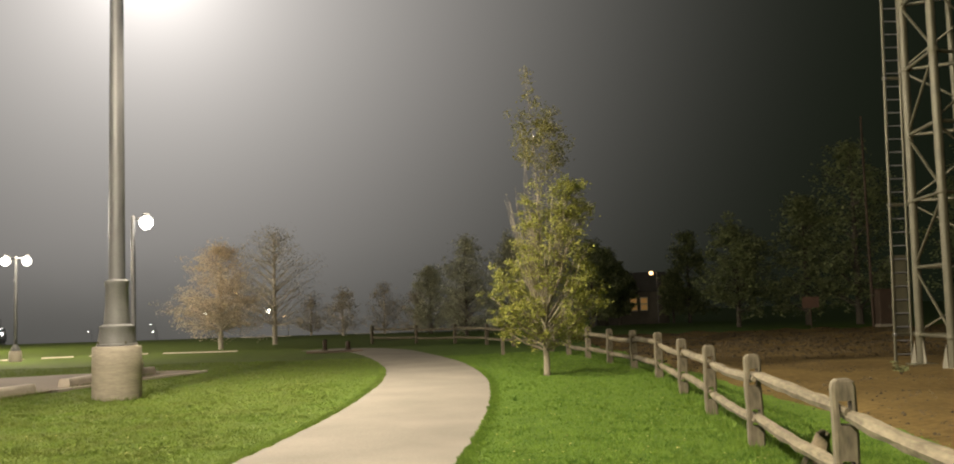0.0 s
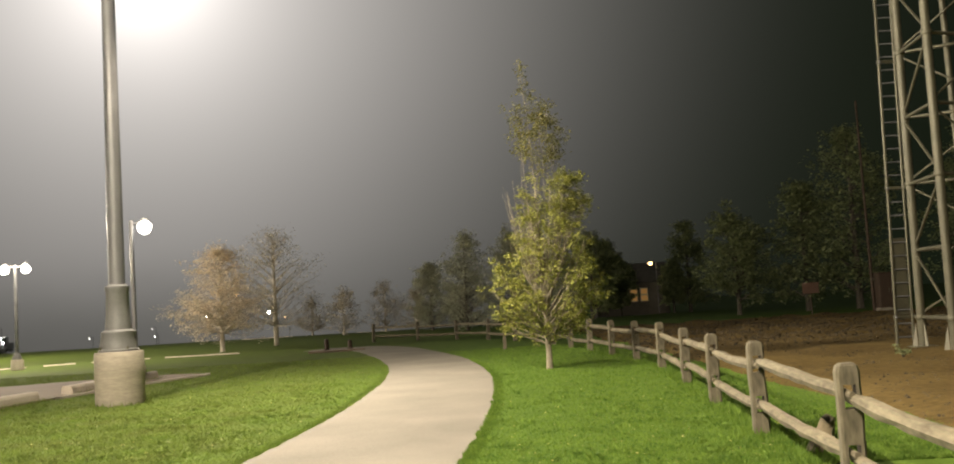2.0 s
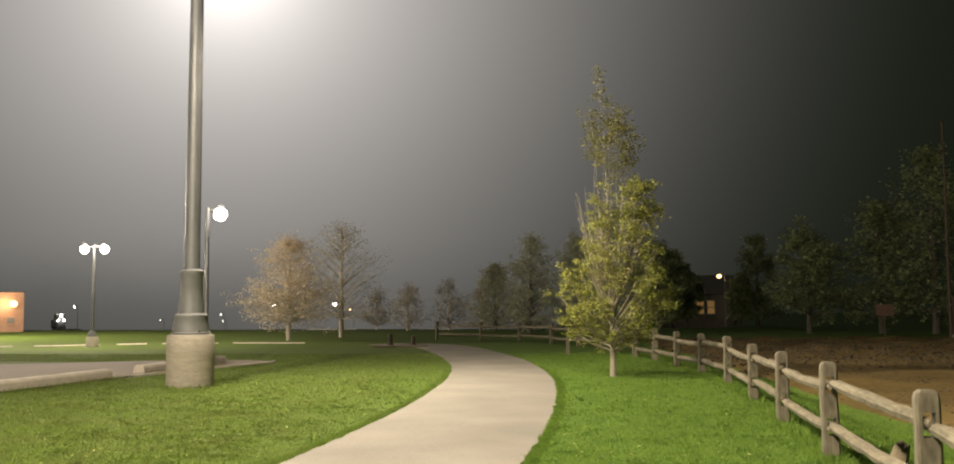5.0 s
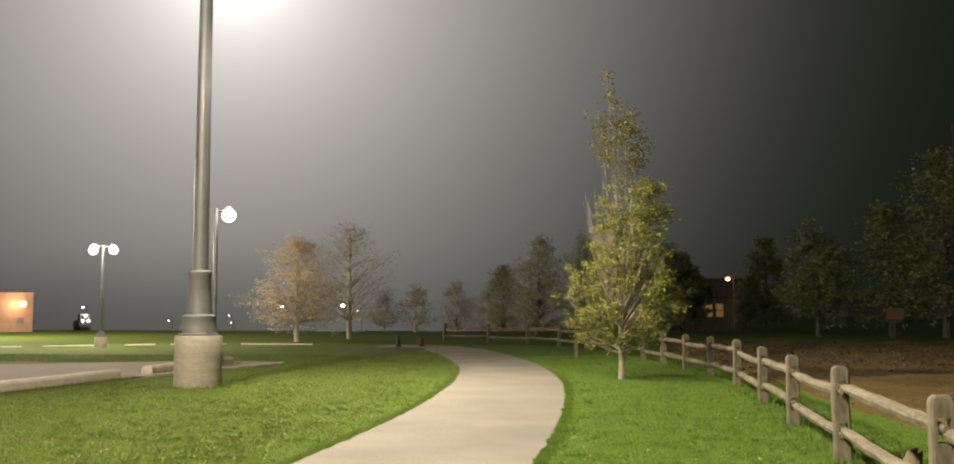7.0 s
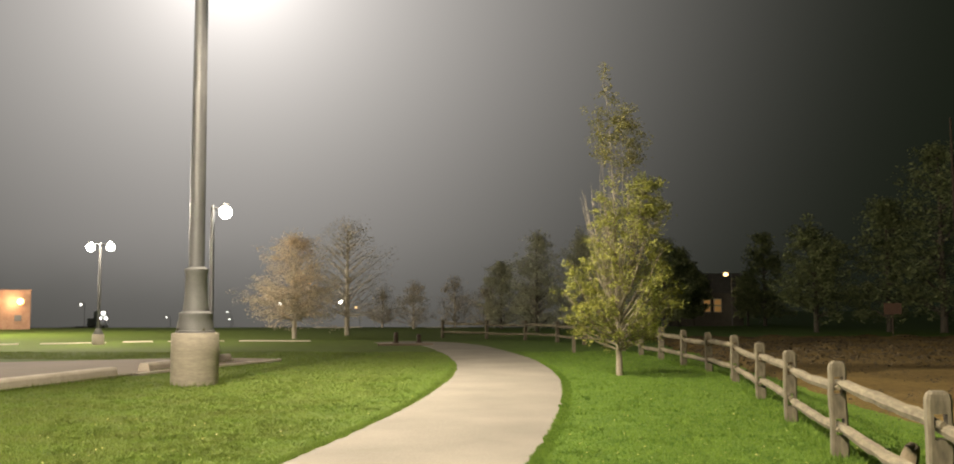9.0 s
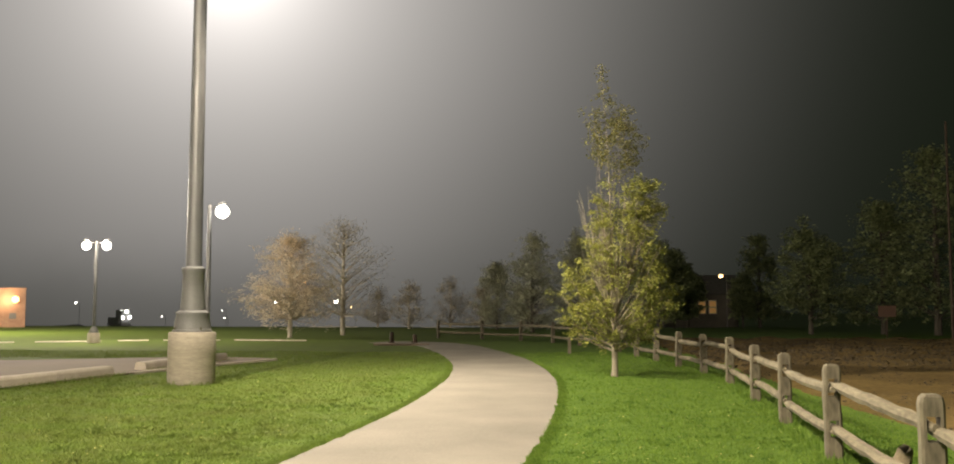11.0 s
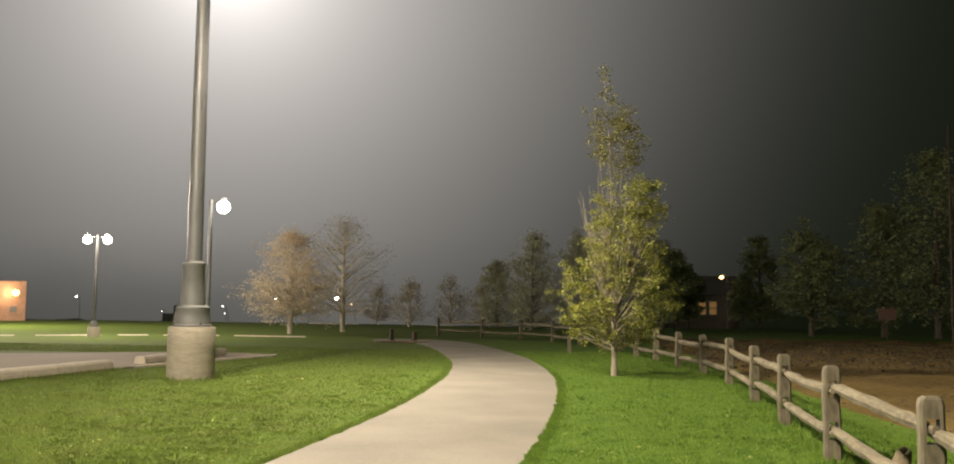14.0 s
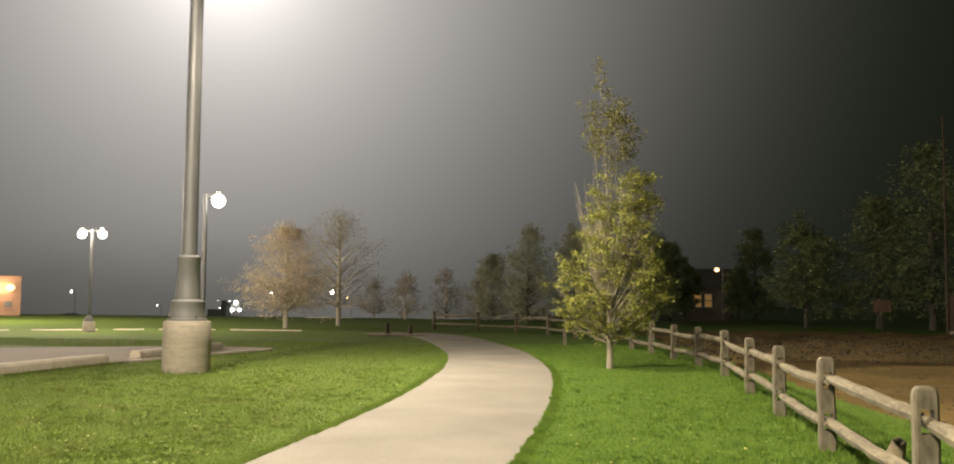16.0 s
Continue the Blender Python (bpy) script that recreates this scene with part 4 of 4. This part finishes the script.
def build_track():
    line = spline([(-152, 309)] + [(x, y) for _, x, y in TRAIN] + [(-40, 192), (-10, 180), (30, 168)], 5)
    bal, r1, r2 = Geo(), [], []
    verts, faces = [], []
    for i, p in enumerate(line):
        d = (line[min(i + 1, len(line) - 1)] - line[max(i - 1, 0)]).normalized()
        s = Vector((d.y, -d.x))
        for o, h in ((-10.5, -5.0), (-1.7, -0.08), (1.7, -0.08), (10.5, -5.0)):
            verts.append((p.x + s.x * o, p.y + s.y * o, TRACK_Z + h))
        r1.append((p.x + s.x * 0.72, p.y + s.y * 0.72, TRACK_Z))
        r2.append((p.x - s.x * 0.72, p.y - s.y * 0.72, TRACK_Z))
    for i in range(len(line) - 1):
        for k in range(3):
            faces.append((i * 4 + k, i * 4 + k + 1, i * 4 + 5 + k, i * 4 + 4 + k))
    bal.face_block(verts, faces)
    t = tagged(part("railway_track", bal, BALLAST), "ballasted railway track beyond the park", "railway", kind="structure")
    for r in (r1, r2):
        part("steel_rail", Geo().tube(r, [0.07] * len(r), 4), RUST, t)


def build_train():
    t = thing("locomotive", "diesel locomotive greyed for mist with three bright headlights lit", "locomotive")
    part("body", Geo().box((2.4, 6.5, 1.7), (0, 6.6, 2.2), 0.15), LOCO, t)
    part("underframe", Geo().box((2.8, 10, 0.35), (0, 5.0, 1.25), 0.05), LOCO, t)
    cab = part("cab", Geo().box((2.8, 2.4, 3.4), (0, 2.6, 3.2), 0.25), LOCO, t)
    for s in (-0.75, 0.75):
        part("windscreen", Geo().box((1.0, 0.04, 0.6), (s, 1.29, 4.2), 0.01), DARKSTEEL, cab)
        part("number_board", Geo().box((0.55, 0.06, 0.22), (s, 1.33, 4.75), 0.01), glow_board, cab, "pale lit board")
    part("nose", Geo().box((2.0, 1.4, 3.3), (0, 0.8, 3.0), 0.2), LOCO, t)
    part("headlight", Geo().globe((0, 0.02, 4.45), 0.32, 12, 8), HEADLIGHT, t, "bright white headlight")
    for s in (-0.85, 0.85):
        part("ditch_light", Geo().globe((s, 0.0, 3.0), 0.27, 12, 8), HEADLIGHT, t, "bright white ditch light")
    part("coupler", Geo().box((0.4, 0.7, 0.35), (0, -0.3, 0.85), 0.05), RUST, t)
    part("pilot", Geo().box((2.7, 0.2, 0.8), (0, 0.15, 0.65), 0.05), LOCO, t)
    for y in (2.4, 7.6):
        truck = part("truck", Geo().box((2.4, 4.0, 0.5), (0, y, 0.75), 0.1), DARKSTEEL, t)
        for dy in (-1.4, 0, 1.4):
            for s in (-0.75, 0.75):
                g = Geo().tube([(s - 0.06, y + dy, 0.5), (s + 0.06, y + dy, 0.5)], [0.5, 0.5], 16)
                part("wheel", g, DARKSTEEL, truck)
    return t


glow_board = glow("lit_board", (1.0, 0.95, 0.85), 1.2)
build_track()
locomotive = build_train()


# ---- grass blades and yard litter ----
def build_grass():
    rs = np.random.RandomState(4)
    n = 420000
    y = 8.3 + 26 * rs.rand(n) ** 1.7
    x = (rs.rand(n) * 2 - 1) * (0.62 * y) - 0.06 * y
    line = np.array([(p.x, p.y) for p in PATH_LINE])
    px = np.interp(y, line[:, 1], line[:, 0])
    lot = np.interp(y, [0, 15, 19, 23.3, 26.5, 28.4, 30], [-10.4, -10.2, -9.7, -9.0, -8.2, -7.7, -30])
    edge = np.array([dirt_edge(v) for v in np.linspace(8, 36, 200)])
    ex = np.interp(y, np.linspace(8, 36, 200), edge)
    keep = (np.abs(x - px) > 1.13 + 0.06 * rs.rand(n)) & (x > lot) & (x < ex + 0.30 * rs.randn(n))
    keep &= np.hypot(x + 7.15, y - 19.4) > 0.47
    x, y = x[keep], y[keep]
    m = len(x)
    z = np.array([ground_z(a, b) for a, b in zip(x, y)])
    near = np.minimum(1, 0.35 + np.abs(x - np.interp(y, line[:, 1], line[:, 0])) / 4)
    h = (0.014 + 0.026 * rs.rand(m) ** 2) * near * (1 + 0.2 * (np.sin(x * 1.9 + 1.3 * np.sin(y * 1.1)) * np.sin(y * 1.7) > 0.3))
    a = rs.rand(m) * 6.283
    w = 0.0030 + 0.00040 * y
    lean = h * (0.2 + 0.9 * rs.rand(m))
    b = rs.rand(m) * 6.283
    v = np.empty((m, 3, 3))
    v[:, 0] = np.stack([x - np.cos(a) * w, y - np.sin(a) * w, z - 0.005], 1)
    v[:, 1] = np.stack([x + np.cos(a) * w, y + np.sin(a) * w, z - 0.005], 1)
    v[:, 2] = np.stack([x + np.cos(b) * lean, y + np.sin(b) * lean, z + h], 1)
    me = bpy.data.meshes.new("grass")
    me.vertices.add(3 * m)
    me.vertices.foreach_set("co", v.ravel())
    me.loops.add(3 * m)
    me.loops.foreach_set("vertex_index", np.arange(3 * m, dtype=np.int32))
    me.polygons.add(m)
    me.polygons.foreach_set("loop_start", np.arange(0, 3 * m, 3, dtype=np.int32))
    me.materials.append(BLADE)
    me.update(calc_edges=True)
    return tagged(new("grass", me), "short mown green grass blades of the lawn", "grass", kind="stuff")


build_grass()


def build_tufts():
    """Longer grass left standing round posts, stones, trunk and kerbs."""
    rnd = random.Random(41)
    g = Geo()
    spots = [(x, y, 0.11) for x, y in FENCE[:10]] + [(1.55, 22.35, 0.14), (3.17, 8.95, 0.28)]
    spots += [(-7.15 + 0.5 * math.cos(i * 0.35), 19.4 + 0.5 * math.sin(i * 0.35), 0.05) for i in range(18)]
    spots += [(-10.2 + 0.6 * u, 16.6 + 4.9 * u, 0.10) for u in np.linspace(0, 1, 26)] + [(-9.5 + 0.4 * u, 23 + 4.9 * u, 0.10) for u in np.linspace(0, 1, 22)]
    spots += [(FENCE[i][0] + (FENCE[i + 1][0] - FENCE[i][0]) * u, FENCE[i][1] + (FENCE[i + 1][1] - FENCE[i][1]) * u, 0.12) for i in range(8) for u in np.linspace(0.05, 0.95, 9)]
    lawn = []
    while len(lawn) < 900:
        y = 8.4 + 13 * rnd.random() ** 1.4
        x = rnd.uniform(-0.52, 0.24) * y
        if path_gap(x, y) > 1.35 and -9.2 < x < dirt_edge(y) - 0.3 and noise.noise((x * 0.9, y * 0.9, 6.0)) > -0.1 and (x < 0 or rnd.random() < 0.35):
            lawn.append((x, y))
    for x, y in lawn:
        for _ in range(16):
            a, d = rnd.uniform(0, 6.283), rnd.uniform(0.0, 0.085)
            px, py = x + math.cos(a) * d, y + math.sin(a) * d
            h, w, b = rnd.uniform(0.025, 0.06), rnd.uniform(0.006, 0.011), rnd.uniform(0, 6.283)
            z, k = ground_z(px, py), 0.02 + d * 0.5
            g.face_block([(px - math.cos(b) * w, py - math.sin(b) * w, z + h * 0.4), (px + math.cos(b) * w, py + math.sin(b) * w, z + h * 0.4), (px + math.cos(a) * k, py + math.sin(a) * k, z + h), (px, py, z - 0.01)], [(0, 1, 2), (0, 3, 1)])
    for x, y, r in spots:
        for _ in range(34):
            a, d = rnd.uniform(0, 6.283), r * rnd.uniform(0.7, 1.7)
            px, py = x + math.cos(a) * d, y + math.sin(a) * d
            h, w, b = rnd.uniform(0.05, 0.13), rnd.uniform(0.005, 0.009), rnd.uniform(0, 6.283)
            z = ground_z(px, py)
            k = rnd.uniform(0.2, 0.7) * h
            g.face_block([(px - math.cos(b) * w, py - math.sin(b) * w, z - 0.01), (px + math.cos(b) * w, py + math.sin(b) * w, z - 0.01), (px + math.cos(a) * k, py + math.sin(a) * k, z + h)], [(0, 1, 2)])
    # a ragged fringe hanging over the footpath's edges
    edge_of = np.array([(p.x, p.y) for p in PATH_LINE])
    for _ in range(26000):
        y = 8.2 + 20 * rnd.random() ** 1.6
        side = rnd.choice((-1, 1))
        k = noise.noise((side * 9, y * 2.3, 1.0)) + 0.6 * noise.noise((side * 5, y * 7.0, 2.0))
        x = float(np.interp(y, edge_of[:, 1], edge_of[:, 0])) + side * (1.19 - 0.05 * k + abs(rnd.gauss(0, 0.07)))
        h, w, b = rnd.uniform(0.014, 0.034) * (1 + 0.5 * k), 0.003 + 0.0003 * y, rnd.uniform(0, 6.283)
        z, lean = ground_z(x, y), -side * rnd.uniform(0.1, 1.1) * h
        g.face_block([(x - math.cos(b) * w, y - math.sin(b) * w, z - 0.005), (x + math.cos(b) * w, y + math.sin(b) * w, z - 0.005), (x + lean, y + rnd.uniform(-0.6, 0.6) * h, z + h + 0.012)], [(0, 1, 2)])
    return tagged(part("tall_grass", g, BLADE), "longer green grass standing round posts and kerbs", "grass", kind="stuff")


build_tufts()


def build_litter():
    """Clods, gravel and dead leaves on the dirt."""
    rnd = random.Random(9)
    g = Geo()
    octa = [(0, 1, 2), (0, 2, 3), (0, 3, 4), (0, 4, 1), (5, 2, 1), (5, 3, 2), (5, 4, 3), (5, 1, 4)]
    for _ in range(9000):
        y = 9 + 30 * rnd.random() ** 0.8
        x = dirt_edge(y) + 0.2 + rnd.random() ** 1.3 * 16
        if noise.noise((x * 0.5, y * 0.5, 2.2)) < -0.05 and y < 26:
            continue
        s = rnd.uniform(0.008, 0.03) * (1 + 0.9 * smoothstep(24, 30, y))
        z = dirt_z(x, y)
        q = [(x + rnd.uniform(-s, s) * 0.3, y, z + s * rnd.uniform(0.6, 1.2)), (x + s * rnd.uniform(0.8, 1.5), y, z), (x, y + s, z), (x - s * rnd.uniform(0.8, 1.5), y, z), (x, y - s, z), (x, y, z - s)]
        g.face_block(q, octa)
    return tagged(part("gravel", g, LITTER), "scattered gravel, clods and dead leaves on the dirt", "gravel", kind="stuff")


build_litter()


def build_forest_floor():
    """Dead leaves heaped over the far side of the yard, up to the wood."""
    rnd = random.Random(23)
    g = Geo()
    for _ in range(15000):
        y = 24 + 22 * rnd.random() ** 1.2
        if rnd.random() > smoothstep(23, 33, y) + 0.15:
            continue
        x = dirt_edge(y) + rnd.random() * 26
        s, a = rnd.uniform(0.03, 0.065), rnd.uniform(0, 6.283)
        c = Vector((x, y, dirt_z(x, y) + rnd.uniform(0.0, 0.05)))
        u, v = Vector((math.cos(a), math.sin(a), rnd.uniform(-0.5, 0.5))) * s, Vector((-math.sin(a), math.cos(a), rnd.uniform(-0.5, 0.5))) * s * 0.7
        g.face_block([c - u, c - v, c + u, c + v], [(0, 1, 2), (0, 2, 3)])
    return tagged(part("dead_leaves", g, LITTER), "dark brown dead leaves heaped at the wood's edge", "leaves", kind="stuff")


build_forest_floor()


def build_weed(x, y):
    rnd = random.Random(31)
    t = thing("weed", "small dark weed sprouting from the bare dirt", "weed", (x, y, dirt_z(x, y)))
    stems = Geo()
    tips = []
    for i in range(7):
        a = i * 0.9
        e = Vector((math.cos(a) * 0.12, math.sin(a) * 0.12, rnd.uniform(0.12, 0.28)))
        stems.tube([(0, 0, -0.03), e * 0.5 + Vector((0, 0, 0.03)), e], [0.008, 0.006, 0.003], 4)
        tips += [(e, 1.0), (e * 0.7, 0.7)]
    part("stem", stems, DARKBARK, t)
    part("foliage", leaf_cloud(tips, 12, 0.06, rnd, 0.03), LEAF_LIFTED, t)


build_weed(8.0, 18.6)


def build_fallen_leaves():
    rnd = random.Random(17)
    g = Geo()
    for _ in range(1700):
        y = 8.6 + 22 * rnd.random() ** 1.5
        x = rnd.uniform(-0.55, 0.30) * y
        if path_gap(x, y) < 1.0 + rnd.random() * 0.6 or x > dirt_edge(y) or x < -9:
            continue
        s = rnd.uniform(0.010, 0.022)
        a, z = rnd.uniform(0, 6.283), ground_z(x, y) + rnd.uniform(0.012, 0.035)
        u, v = Vector((math.cos(a), math.sin(a), rnd.uniform(-0.4, 0.4))) * s, Vector((-math.sin(a), math.cos(a), rnd.uniform(-0.4, 0.4))) * s * 0.6
        c = Vector((x, y, z))
        g.face_block([c - u, c - v * 1.1, c + u, c + v, ], [(0, 1, 2), (0, 2, 3)])
    return tagged(part("fallen_leaves", g, FALLEN), "small pale yellow leaves fallen on the lawn", "leaves", kind="stuff")


build_fallen_leaves()


def motions():
    rows = []
    for i, (s, x, y) in enumerate(TRAIN):
        x0, y0 = TRAIN[max(i - 1, 0)][1:]
        x1, y1 = TRAIN[min(i + 1, len(TRAIN) - 1)][1:]
        turn = math.degrees(math.atan2(-(x0 - x1), y0 - y1))
        rows.append((s, pose(x, y, TRACK_Z, 0, 0, turn)))
    walk(locomotive, rows)


motions()
